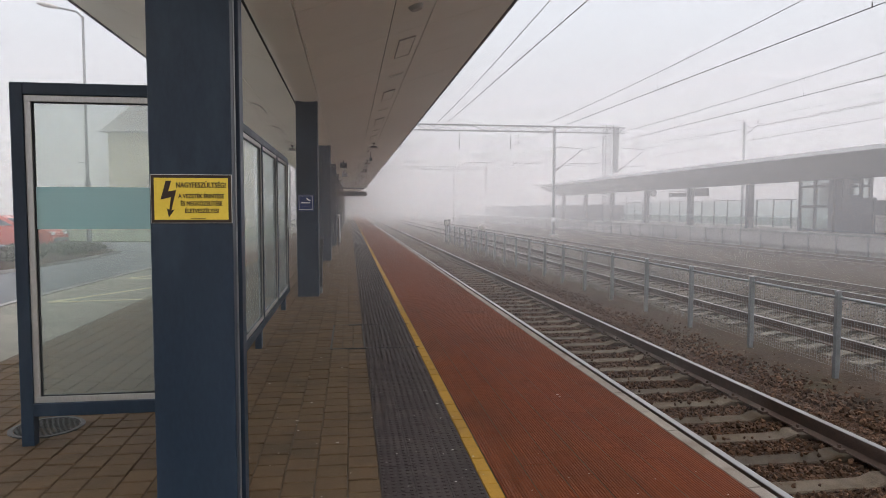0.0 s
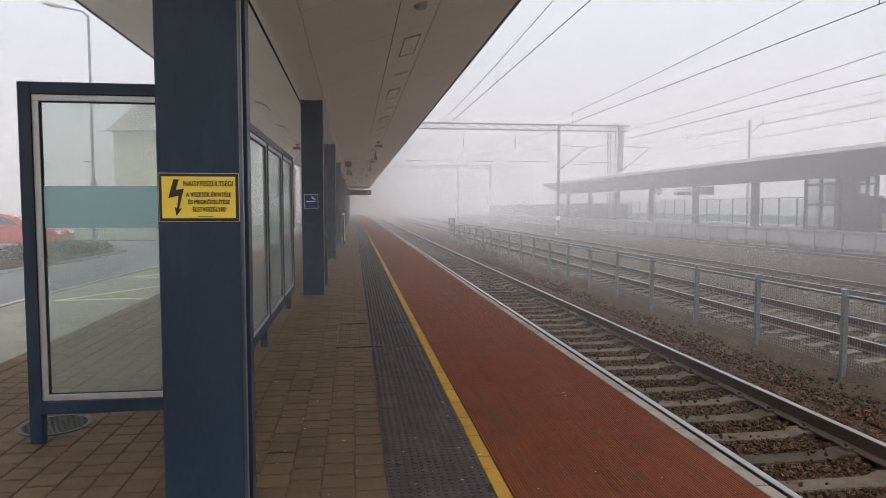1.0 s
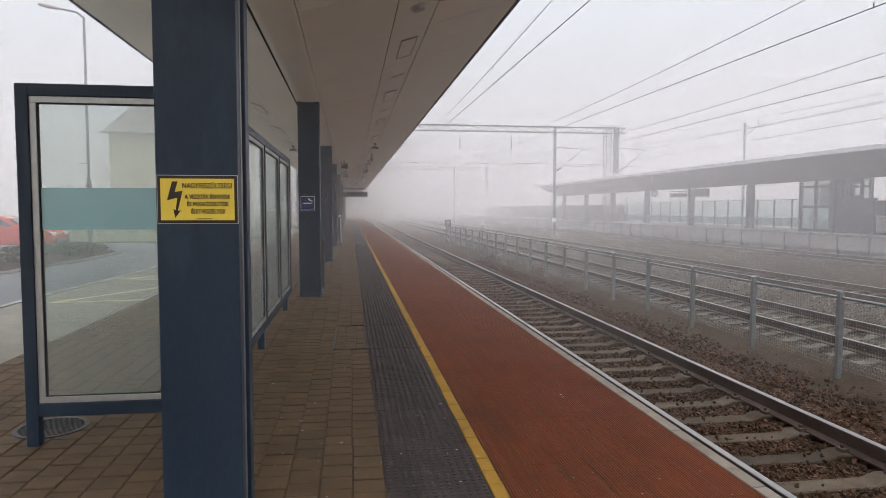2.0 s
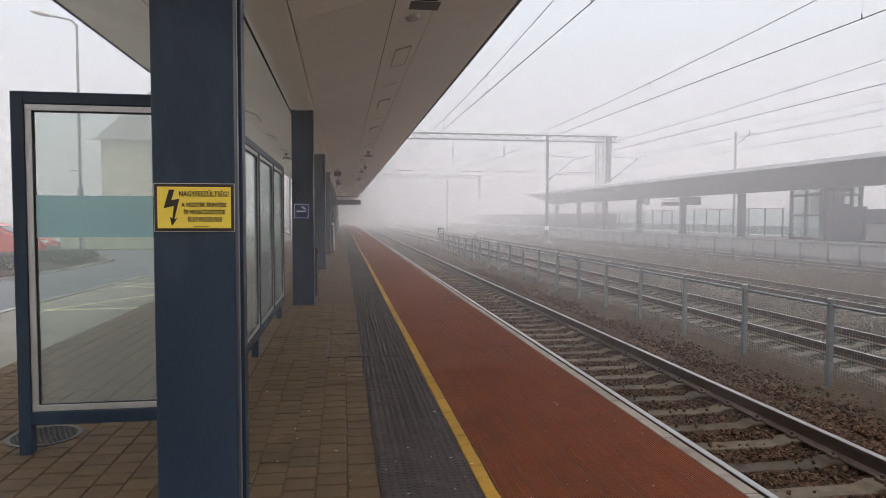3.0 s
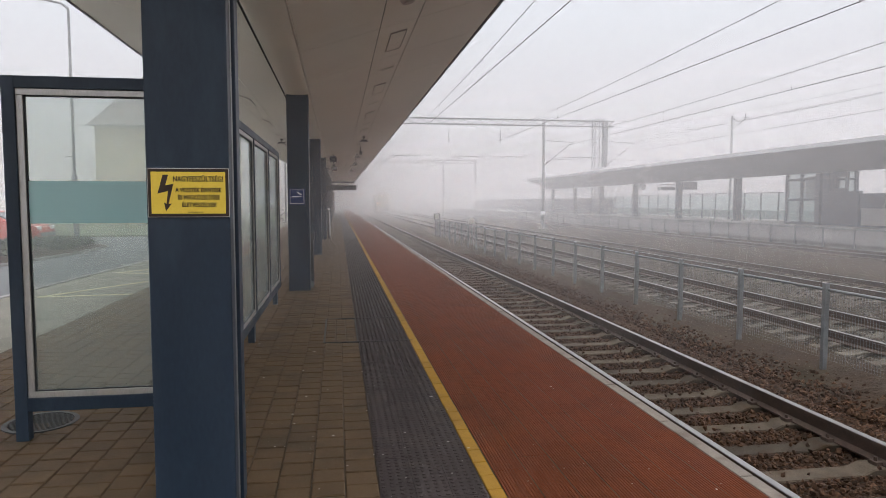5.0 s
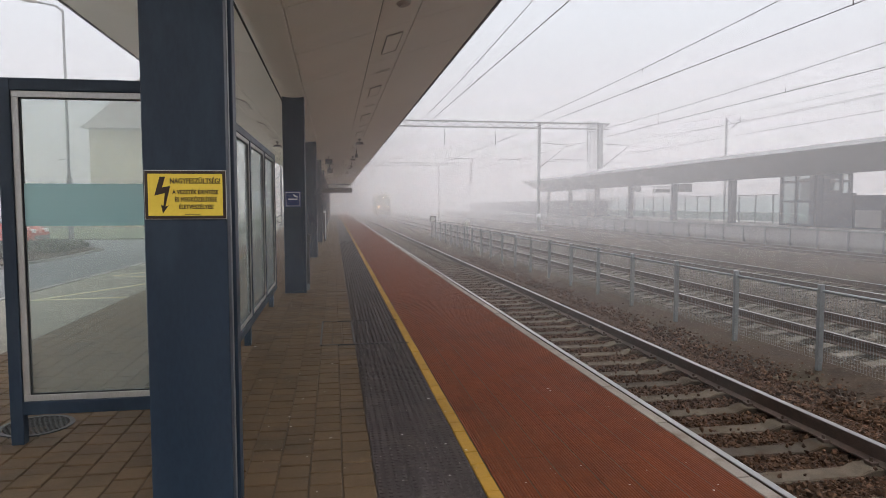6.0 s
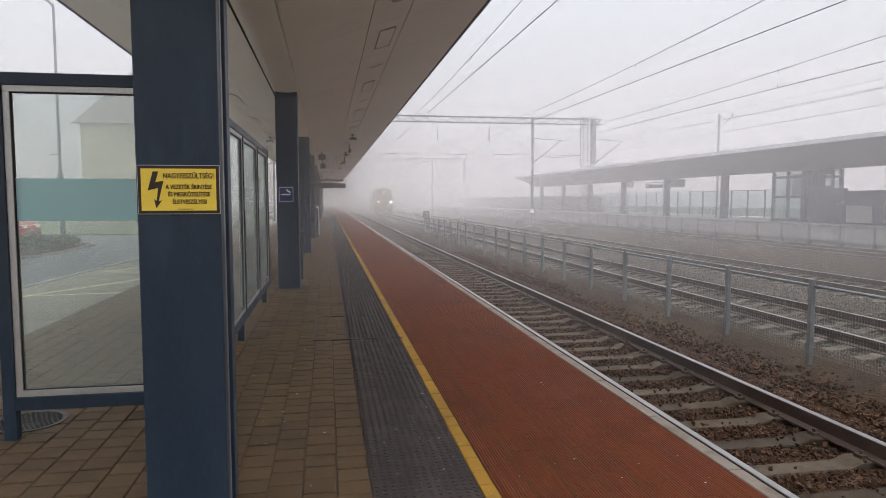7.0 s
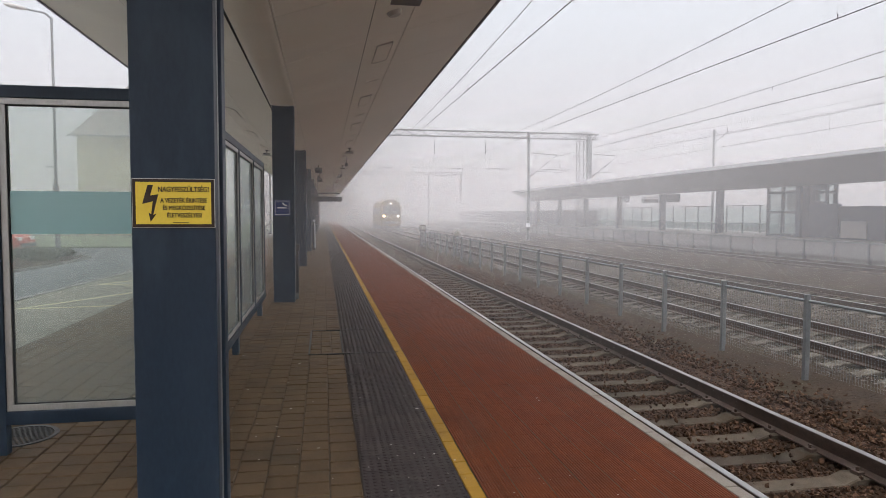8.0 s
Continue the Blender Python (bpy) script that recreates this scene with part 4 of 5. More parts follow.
def build_lamp():
    la = thing("street_lamp", pose(-11.55, 32.0, LEFT_Z), "tall grey steel street lamp with single curved arm", "street lamp")
    part("pole", rod(bmesh.new(), (0, 0, -0.1), (0, 0, 10.2), 0.08, 12, 0.05), ZINC, la)
    part("base_sleeve", rod(bmesh.new(), (0, 0, -0.1), (0, 0, 2.8), 0.115, 12, 0.105), ZINC, la)
    part("collar", rod(bmesh.new(), (0, 0, 2.75), (0, 0, 2.98), 0.14, 12), ZINC, la)
    part("bracket", box(bmesh.new(), -0.36, 0.0, -0.05, 0.05, 3.74, 3.80, 0.01), ZINC, la)
    bm = rod(bmesh.new(), (0, 0, 10.15), (-0.25, 0, 10.38), 0.05, 8)
    rod(bm, (-0.25, 0, 10.38), (-1.0, 0, 10.52), 0.045, 8)
    part("arm", bm, ZINC, la)
    bm = bmesh.new()
    bmesh.ops.create_uvsphere(bm, u_segments=14, v_segments=8, radius=1, matrix=pose(-1.42, 0, 10.6, 0, 10, 0) @ Matrix.Diagonal((0.48, 0.16, 0.1, 1)))
    part("lantern", bm, PALE, la, "pale grey oval lantern")


build_lamp()


def build_house():
    ho = thing("cream_house", pose(-13.5, 59.5, LEFT_Z), "cream rendered two-storey house with hipped roof in fog", "house")
    part("wall", box(bmesh.new(), -4.85, 4.85, -4.4, 4.4, -0.2, 7.65), PLASTER, ho)
    bm = bmesh.new()
    a = [bm.verts.new(p) for p in ((-5.3, -4.8, 7.6), (5.3, -4.8, 7.6), (5.3, 4.8, 7.6), (-5.3, 4.8, 7.6))]
    r = [bm.verts.new(p) for p in ((-1.2, 0, 13.2), (1.2, 0, 13.2))]
    for f in ((a[0], a[1], r[1], r[0]), (a[1], a[2], r[1]), (a[2], a[3], r[0], r[1]), (a[3], a[0], r[0]), (a[3], a[2], a[1], a[0])):
        bm.faces.new(f)
    part("roof", bm, ROOFTILE, ho, "grey-brown hipped tile roof")
    part("gutter", box(bmesh.new(), -5.35, 5.35, -4.92, -4.8, 7.54, 7.66, 0.02), ZINC, ho)


build_house()


# ---------------------------------------------------------------- overhead line
def tube(bm, pts, r, n=5):
    for a, b in zip(pts, pts[1:]):
        rod(bm, a, b, r, n)


def build_portal(m):
    p = thing("catenary_portal", m, "galvanised lattice portal carrying the overhead line", "catenary portal", "portals of the overhead line")
    bm = bmesh.new()
    box(bm, -0.11, 0.11, -0.11, 0.11, 0, 9.55, 0.015)
    mast = part("mast", bm, ZINC, p, "grey steel mast")
    mast.matrix_basis = pose(17.8, 0, -0.02)
    part("warning_band", box(bmesh.new(), -0.14, 0.14, -0.14, 0.14, 1.25, 1.6), WHITE, mast, "white painted band")
    part("foundation", box(bmesh.new(), -0.35, 0.35, -0.35, 0.35, -0.1, 0.12, 0.03), CONCRETE, mast, "concrete foundation block")
    bm = bmesh.new()
    z0, z1, xa, xb = 9.02, 9.50, -5.3, 24.2
    for z in (z0, z1):
        for y in (-0.22, 0.22):
            rod(bm, (xa, y, z), (xb, y, z), 0.04, 6)
    n = 48
    for i in range(n):
        u, v = xa + (xb - xa) * i / n, xa + (xb - xa) * (i + 1) / n
        for y in (-0.22, 0.22):
            rod(bm, (u, y, z0 if i % 2 else z1), (v, y, z1 if i % 2 else z0), 0.03, 4)
    part("truss", bm, ZINC, p, "zigzag lattice crossbeam")
    bm = bmesh.new()
    for x in (-4.85, -4.3):
        for y in (-0.22, 0.22):
            rod(bm, (x, y, -0.05), (x, y, 9.4), 0.065, 6)
    for i in range(22):
        u, v = 0.4 * i, 0.4 * (i + 1)
        rod(bm, (-4.85 if i % 2 else -4.3, -0.22, u), (-4.3 if i % 2 else -4.85, -0.22, v), 0.045, 4)
    part("lattice_mast", bm, ZINC, p, "open lattice mast")
    d = part("drop_post", box(bmesh.new(), 23.2, 23.65, -0.14, 0.14, 5.5, 9.45, 0.02), ZINC, p, "grey hanging post")
    for x in (4.4, 9.4, 13.9):
        h = part("hanger_rod", rod(bmesh.new(), (x, 0, 7.6), (x, 0, 9.1), 0.014, 5), ZINC, p, "thin hanger rod")
        part("insulator", rod(bmesh.new(), (x, 0, 7.5), (x, 0, 8.3), 0.05, 8), ZINC, h, "hanging insulator")
    part("span_wire", rod(bmesh.new(), (-4.5, 0, 6.32), (23.4, 0, 6.32), 0.006, 4), WIRE, p, "thin cross-span wire")
    for x, w in ((5.3, 0.9), (11.1, 1.5), (15.1, 1.5), (20.1, 1.7), (22.0, 1.2)):
        bm = bmesh.new()
        rod(bm, (x - w / 2, 0, 6.32), (x + w / 2, 0, 6.29), 0.028, 6)
        rod(bm, (x - w / 2, 0, 6.32), (x - w / 2 - 0.25, 0, 6.12), 0.022, 6)
        rod(bm, (x + w / 2, 0, 6.32), (x + w / 2 + 0.02, 0, 6.12), 0.022, 6)
        part("registration_arm", bm, FASCIA, p, "dark steady arm on the span wire")
    for x, s in ((17.93, 1), (23.66, 1)):
        zt, zb = (7.75, 5.65) if x > 12 else (7.5, 6.4)
        reach = 2.5 if x > 12 else 2.0
        bm = bmesh.new()
        rod(bm, (x, 0, zt), (x + s * reach, 0, zt - 0.15), 0.03, 6)
        rod(bm, (x, 0, zb), (x + s * reach, 0, zt - 0.15), 0.035, 6)
        rod(bm, (x + s * 0.6, 0, zb + 0.5), (x + s * (reach + 0.3), 0, zb + 0.42), 0.02, 6)
        arm = part("cantilever", bm, ZINC, p, "tubular cantilever arm")
        part("insulator", rod(bmesh.new(), (x, 0, zb), (x + s * 0.4, 0, zb + 0.32), 0.075, 8), RUST, arm, "brown insulator")
    return p


portal = build_portal(pose(0, 57, DIRT_Z))
copy_thing(portal, pose(0, 114, DIRT_Z))


def build_wires(cx, contact, sagged):
    w = thing("overhead_wire", pose(cx, 0, 0), "thin overhead contact and catenary wires above a track", "overhead wire", "wires of the overhead line")

    def high(y):
        u = (y % 57) / 57 - 0.5
        return sagged + 0.85 * (2 * u) ** 2
    ys = [-6 + 4 * i for i in range(50)]
    bm = bmesh.new()
    tube(bm, [(0, y, contact) for y in (-6, 60, 194)], 0.0095)
    part("contact_wire", bm, WIRE, w)
    bm = bmesh.new()
    tube(bm, [(0, y, high(y)) for y in ys], 0.008)
    part("catenary_wire", bm, WIRE, w)
    y = 10.6
    while y < 80:
        d = part("dropper", rod(bmesh.new(), (0, y, contact), (0, y, high(y)), 0.0015, 4), WIRE, w)
        for z in (contact + 0.03, high(y) - 0.03):
            part("clamp", rod(bmesh.new(), (0, y, z - 0.05), (0, y, z + 0.05), 0.012, 5), WIRE, d)
        y += 8.1


build_wires(TRACK1_X, 5.10, 5.50)
build_wires(TRACK2_X, 5.06, 5.45)
build_wires(TRACK3_X, 5.0, 5.42)
build_wires(TRACK4_X, 5.45, 6.1)
build_wires(26.5, 7.0, 7.4)


def build_far_mast(x, y, h):
    m = thing("far_mast", pose(x, y, DIRT_Z), "grey steel mast with bracket behind the far platform", "mast", "masts behind the far platform")
    part("mast", rod(bmesh.new(), (0, 0, -0.1), (0, 0, h), 0.16, 8, 0.12), ZINC, m)
    bm = bmesh.new()
    rod(bm, (0, 0, h - 1.3), (1.4, 0, h - 0.2), 0.05, 6)
    rod(bm, (0, 0, h - 0.1), (0.6, 0, h - 0.5), 0.04, 6)
    rod(bm, (1.4, 0, h - 0.3), (1.4, 0, h + 0.25), 0.05, 6)
    rod(bm, (1.1, 0, h - 0.1), (2.0, 0, h - 0.1), 0.04, 6)
    part("bracket", bm, ZINC, m, "bent bracket arms")


build_far_mast(37.5, 60.0, 10.6)


def build_tower(x, y):
    t = thing("lattice_tower", pose(x, y, DIRT_Z), "tall lattice steel tower fading into fog", "lattice tower")
    bm = bmesh.new()
    for sx in (-0.45, 0.45):
        for sy in (-0.45, 0.45):
            rod(bm, (sx, sy, -0.1), (sx, sy, 12.2), 0.07, 6)
    part("legs", bm, ZINC, t)
    bm = bmesh.new()
    for i in range(14):
        a, b = i * 0.86, (i + 1) * 0.86
        s = 1 if i % 2 else -1
        for f in (-0.45, 0.45):
            rod(bm, (-0.45 * s, f, a), (0.45 * s, f, b), 0.05, 4)
            rod(bm, (f, -0.45 * s, a), (f, 0.45 * s, b), 0.05, 4)
    part("bracing", bm, ZINC, t)


build_tower(30.3, 76.0)


# ---------------------------------------------------------------- opposite platform
FX = 24.4


def build_far_platform():
    plat = structure("far_platform", box(bmesh.new(), FX + 0.14, 33.5, 10, 150, -0.9, FAR_Z), CONCRETE, "raised concrete platform opposite with panelled wall", "platform")
    me = mesh_of("wall_panel", box(bmesh.new(), 0, 0.08, -1.0, 1.0, -0.46, 0.2, 0.01), WALLPANEL)
    pm = mesh_of("wall_post", box(bmesh.new(), -0.05, 0.09, -0.045, 0.045, -0.78, 0.36, 0.008), FASCIA)
    part("wall_rail", box(bmesh.new(), FX - 0.03, FX + 0.1, 18, 122, 0.24, 0.33, 0.01), FASCIA, plat, "grey rail along the wall top")
    y = 20.2
    while y < 120:
        for name, mesh, yy in (("wall_panel", me, y + 1.05), ("wall_post", pm, y)):
            o = new(name, mesh)
            o.parent = plat
            o.matrix_basis = pose(FX, yy, 0)
        y += 2.1


build_far_platform()


def build_far_canopy():
    c = thing("far_canopy", pose(27.7, 0, FAR_Z), "long butterfly roof over the opposite platform", "canopy")
    lo, hi = 3.30 - FAR_Z, 4.42 - FAR_Z
    y0, y1 = 12.0, 86.0
    out = [(-3.0, hi), (-0.25, lo), (0.25, lo), (3.0, hi), (3.0, hi + 0.16), (0, lo + 0.5), (-3.0, hi + 0.16)]
    part("roof", prism(bmesh.new(), out, 1, y0, y1), FASCIA, c, "grey sloping roof wings")
    for s in (-1, 1):
        part("edge_trim", box(bmesh.new(), s * 3.03 - 0.03, s * 3.03 + 0.03, y0, y1, hi + 0.02, hi + 0.24), ROOFTOP, c, "pale roof edge trim")


build_far_canopy()


def build_far_column(y):
    c = thing("far_column", pose(27.7, y, FAR_Z), "dark blue steel column on the opposite platform", "column", "columns of the opposite canopy")
    part("shaft", box(bmesh.new(), -0.21, 0.21, -0.2, 0.2, -0.02, 3.12, 0.02), BLUE, c)
    part("base_plate", box(bmesh.new(), -0.27, 0.27, -0.26, 0.26, 0.0, 0.05, 0.01), BLUE, c)
    return c


FAR_Y = 43.4
far_col = build_far_column(FAR_Y)
for i in (-3, -2, -1, 1, 2, 3, 4, 5):
    copy_thing(far_col, pose(27.7, FAR_Y + 8.2 * i, FAR_Z))


def build_far_screen():
    s = thing("glass_screen", pose(30.6, 0, FAR_Z), "tall glass windbreak along the opposite platform", "glass screen")
    pm = mesh_of("post", box(bmesh.new(), -0.05, 0.05, -0.05, 0.05, -0.02, 1.98, 0.01), BLUE)
    gm = mesh_of("pane", box(bmesh.new(), -0.006, 0.006, -0.94, 0.94, 0.12, 1.9), FARGLASS)
    bm = mesh_of("lower_band", box(bmesh.new(), -0.012, 0.012, -0.94, 0.94, 0.12, 0.72), LOWGLASS)
    y = 39.0
    while y < 74:
        for name, me, yy in (("post", pm, y), ("pane", gm, y + 1.0)):
            o = new(name, me)
            o.parent = s
            o.matrix_basis = pose(0, yy, 0)
            if name == "pane":
                b = new("lower_band", bm)
                b.parent = o
        y += 2.0
    part("cap_rail", box(bmesh.new(), -0.03, 0.03, 38.95, 75.0, 1.98, 2.03), BLUE, s)


build_far_screen()


def build_lift():
    l = thing("lift_shaft", pose(29.0, 36.2, FAR_Z), "glazed lift shaft with dark steel frame", "lift shaft")
    x0, x1, ya, yb, h = -1.3, 1.1, -0.9, 1.9, 3.2
    for x in (x0, x1):
        for y in (ya, 0.55, yb):
            part("post", box(bmesh.new(), x - 0.09, x + 0.09, y - 0.09, y + 0.09, 0, h), BLUE, l)
    for z in (0.1, 1.5, 2.7, h):
        for x in (x0, x1):
            part("beam", box(bmesh.new(), x - 0.075, x + 0.075, ya, yb, z - 0.08, z + 0.06), BLUE, l)
        for y in (ya, yb):
            part("beam", box(bmesh.new(), x0, x1, y - 0.075, y + 0.075, z - 0.085, z + 0.055), BLUE, l)
    part("pane", box(bmesh.new(), x0 - 0.01, x0 + 0.01, ya, yb, 0.1, h), FARGLASS, l)
    part("pane", box(bmesh.new(), x1 - 0.01, x1 + 0.01, ya, yb, 0.1, h), FARGLASS, l)
    part("car", box(bmesh.new(), -0.5, 0.9, 0.3, 1.3, 1.6, 2.9, 0.05), FIXTURE, l, "dark lift machinery")
    e = thing("stair_enclosure", pose(29.0, 33.0, FAR_Z), "dark panelled stair enclosure with a low side wall", "stair enclosure")
    part("tower", box(bmesh.new(), -1.35, -0.95, 1.5, 2.3, 0, 3.25, 0.02), BLUE, e)
    part("wall", box(bmesh.new(), -1.35, -1.1, -0.78, 1.49, 0, 1.95, 0.02), BLUE, e)
    bm = bmesh.new()
    for d in ((0.1, 1.49, 2.75, 3.2), (0.1, 0.3, 1.95, 2.75), (0.3, 1.49, 1.95, 2.1), (1.05, 1.49, 2.1, 2.75)):
        box(bm, -1.3, -1.2, d[0], d[1], d[2], d[3])
    part("window_frame", bm, BLUE, e, "dark frame round an opening")
    part("low_wall", box(bmesh.new(), -1.3, -1.1, -9.0, -0.79, 0, 1.8, 0.02), BLUE, e)
    part("pale_panel", box(bmesh.new(), -1.36, -1.305, -2.75, -1.0, 0.1, 1.0, 0.01), WALLPANEL, e, "pale panel")


build_lift()


def build_ramp():
    r = thing("ramp_parapet", pose(28.3, 0, FAR_Z), "long low dark parapet of a ramp on the opposite platform", "parapet")
    for x in (-0.1, 2.4):
        part("wall", box(bmesh.new(), x, x + 0.2, 72.0, 138.0, -0.02, 1.75, 0.02), BLUE, r)
    part("end_wall", box(bmesh.new(), 0.11, 2.39, 72.0, 72.2, -0.02, 1.75, 0.02), BLUE, r)
    part("coping", box(bmesh.new(), -0.14, 0.14, 71.95, 138.05, 1.75, 1.81, 0.01), FASCIA, r, "grey coping")


build_ramp()


def build_far_boards():
    b = thing("information_board", pose(27.81, 51.0, FAR_Z), "dark hanging departure board on the opposite platform", "sign")
    part("panel", box(bmesh.new(), -0.1, 1.1, -0.08, 0.08, 2.35, 3.0, 0.02), BLACK, b)
    part("hanger", box(bmesh.new(), 0.6, 0.66, -0.03, 0.03, 3.0, 3.25), FIXTURE, b)
    b = thing("platform_sign", pose(27.76, 54.5, FAR_Z), "narrow hanging platform sign under the opposite canopy", "sign")
    part("panel", box(bmesh.new(), -0.5, 1.1, -0.06, 0.06, 2.35, 2.68, 0.02), BLACK, b)
    part("bar", box(bmesh.new(), -0.4, 1.1, -0.04, 0.04, 2.80, 2.88), FIXTURE, b)
    part("digit_patch", box(bmesh.new(), -0.44, -0.26, -0.07, -0.06, 2.42, 2.62), WHITE, b)
    for x in (0.4, 1.0):
        part("hanger", box(bmesh.new(), x, x + 0.04, -0.02, 0.02, 2.6, 3.6), FIXTURE, b)
    c = thing("station_clock", pose(26.98, 57.5, FAR_Z), "round station clock bracketed to a column", "clock")
    part("case", rod(bmesh.new(), (0.3, -0.08, 2.75), (0.3, 0.08, 2.75), 0.32, 24), FIXTURE, c)
    part("face", rod(bmesh.new(), (0.3, -0.088, 2.75), (0.3, -0.08, 2.75), 0.27, 24), WHITE, c)
    part("bracket", box(bmesh.new(), 0.28, 0.34, -0.03, 0.03, 3.05, 3.35), FIXTURE, c)


build_far_boards()


# ---------------------------------------------------------------- fittings under the canopy
def build_soffit_fittings():
    slope = math.degrees(math.atan2(SOF_EDGE_Z - SOF_Z, SOF_R - COL_X1))
    first = None
    for x, y, turn in [(0.86, 5.85 + 4.26 * i, -slope) for i in range(10)] + [(-2.0, 7.5 + 4.2 * i, slope) for i in range(6)]:
        if first is None:
            first = thing("ceiling_light", pose(x, y, soffit_z(x), 0, turn, 0), "flush rectangular soffit light with thin frame", "ceiling light", "lights in the soffit")
            bm = bmesh.new()
            for d in ((-0.12, 0.12, -0.56, -0.552), (-0.12, 0.12, 0.552, 0.56), (-0.12, -0.114, -0.552, 0.552), (0.114, 0.12, -0.552, 0.552)):
                box(bm, d[0], d[1], d[2], d[3], -0.022, 0.004)
            part("frame", bm, PALE, first, "thin grey frame")
            part("diffuser", box(bmesh.new(), -0.112, 0.112, -0.55, 0.55, -0.016, 0.004, 0.003), SOFFIT, first, "pale unlit diffuser")
        else:
            copy_thing(first, pose(x, y, soffit_z(x), 0, turn, 0))
    slot = None
    for i in range(7):
        m = pose(0.88, 7.98 + 4.26 * i, soffit_z(0.88), 0, -slope, 0)
        if i == 0:
            continue
        if slot is None:
            slot = thing("slot_light", m, "short unlit slot light set across the soffit", "ceiling light", "slot lights in the soffit")
            part("trim", box(bmesh.new(), -0.13, 0.13, -0.05, 0.05, -0.012, 0.004, 0.003), SOFFIT, slot)
            part("slot", box(bmesh.new(), -0.11, 0.11, -0.02, 0.02, -0.016, -0.008), PALE, slot, "pale narrow diffuser")
        else:
            copy_thing(slot, m)
    first = None
    for y in (8.03, 28.0):
        if first is None:
            first = thing("smoke_detector", pose(0.83, y, soffit_z(0.83), 0, -slope, 0), "small round pale detector on the soffit", "detector", "detectors on the soffit")
            part("body", rod(bmesh.new(), (0, 0, -0.05), (0, 0, 0.005), 0.07, 16, 0.1), PALE, first)
        else:
            copy_thing(first, pose(0.83, y, soffit_z(0.83), 0, -slope, 0))
    first = None
    for x, y, r in ((0.85, 7.0, 0), (0.95, 25.0, 0), (0.95, 34.0, 0), (0.95, 42.0, 0), (0.95, 49.0, 0), (-2.0, 25.0, 0)):
        if first is None:
            first = thing("loudspeaker", pose(x, y, soffit_z(x)), "grey horn loudspeaker hung below the soffit", "loudspeaker", "loudspeakers under the canopy")
            part("stem", rod(bmesh.new(), (0, 0, -0.16), (0, 0, 0.06), 0.018, 8), FIXTURE, first)
            part("bracket", box(bmesh.new(), -0.05, 0.05, -0.05, 0.05, -0.06, -0.01, 0.01), FIXTURE, first)
            part("housing", box(bmesh.new(), -0.15, 0.15, -0.12, 0.12, -0.20, -0.13, 0.015), SOFFIT, first, "pale housing")
            part("lower_rim", box(bmesh.new(), -0.155, 0.155, -0.125, 0.125, -0.208, -0.196, 0.004), FASCIA, first)
            part("grille", box(bmesh.new(), -0.12, 0.12, -0.124, -0.12, -0.19, -0.14), FIXTURE, first, "dark grille")
        else:
            copy_thing(first, pose(x, y, soffit_z(x)))
    first = None
    for x, y in ((0.98, 29.5), (0.98, 38.0), (-0.2, 33.0)):
        if first is None:
            first = thing("security_camera", pose(x, y, soffit_z(x)), "grey security camera on a drop arm", "camera", "security cameras under the canopy")
            part("arm", rod(bmesh.new(), (0, 0, -0.28), (0, 0, 0.06), 0.02, 8), FIXTURE, first)
            part("body", box(bmesh.new(), -0.06, 0.06, -0.18, 0.14, -0.38, -0.27, 0.02), FIXTURE, first)
            part("hood", box(bmesh.new(), -0.07, 0.07, -0.22, 0.14, -0.27, -0.255), FIXTURE, first)
        else:
            copy_thing(first, pose(x, y, soffit_z(x)))
    first = None
    for y in (29.0, 37.0):
        if first is None:
            first = thing("display_monitor", pose(-0.2, y, soffit_z(-0.2)), "small dark passenger display hung beside the columns", "display", "displays beside the columns")
            part("hanger", box(bmesh.new(), -0.02, 0.02, -0.02, 0.02, -0.12, 0.06), FIXTURE, first)
            part("case", box(bmesh.new(), -0.15, 0.15, -0.09, 0.09, -0.33, -0.11, 0.02), FIXTURE, first)
            part("screen", box(bmesh.new(), -0.12, 0.12, -0.094, -0.09, -0.30, -0.14), BLACK, first, "dark screen")
        else:
            copy_thing(first, pose(-0.2, y, soffit_z(-0.2)))


build_soffit_fittings()


def build_hanging_sign():
    s = thing("platform_number_sign", pose(0, 35.0, 0), "dark hanging platform sign with white number patch", "sign")
    part("panel", box(bmesh.new(), -0.7, 0.93, -0.06, 0.06, 2.22, 2.47, 0.01), BLACK, s)
    part("patch", box(bmesh.new(), 0.68, 0.91, -0.066, -0.06, 2.235, 2.455), FIXTURE, s, "grey number patch")
    t = writing("number", "1", 0.36, pose(0.80, -0.07, 2.345, 90, 0, 0), WHITE, s)
    part("light_bar", box(bmesh.new(), -0.7, 0.80, -0.04, 0.04, 2.60, 2.66), FIXTURE, s, "slim bar above")
    for x in (-0.3, 0.5):
        part("hanger", box(bmesh.new(), x, x + 0.012, -0.006, 0.006, 2.47, soffit_z(x) + 0.05), ZINC, s)


build_hanging_sign()


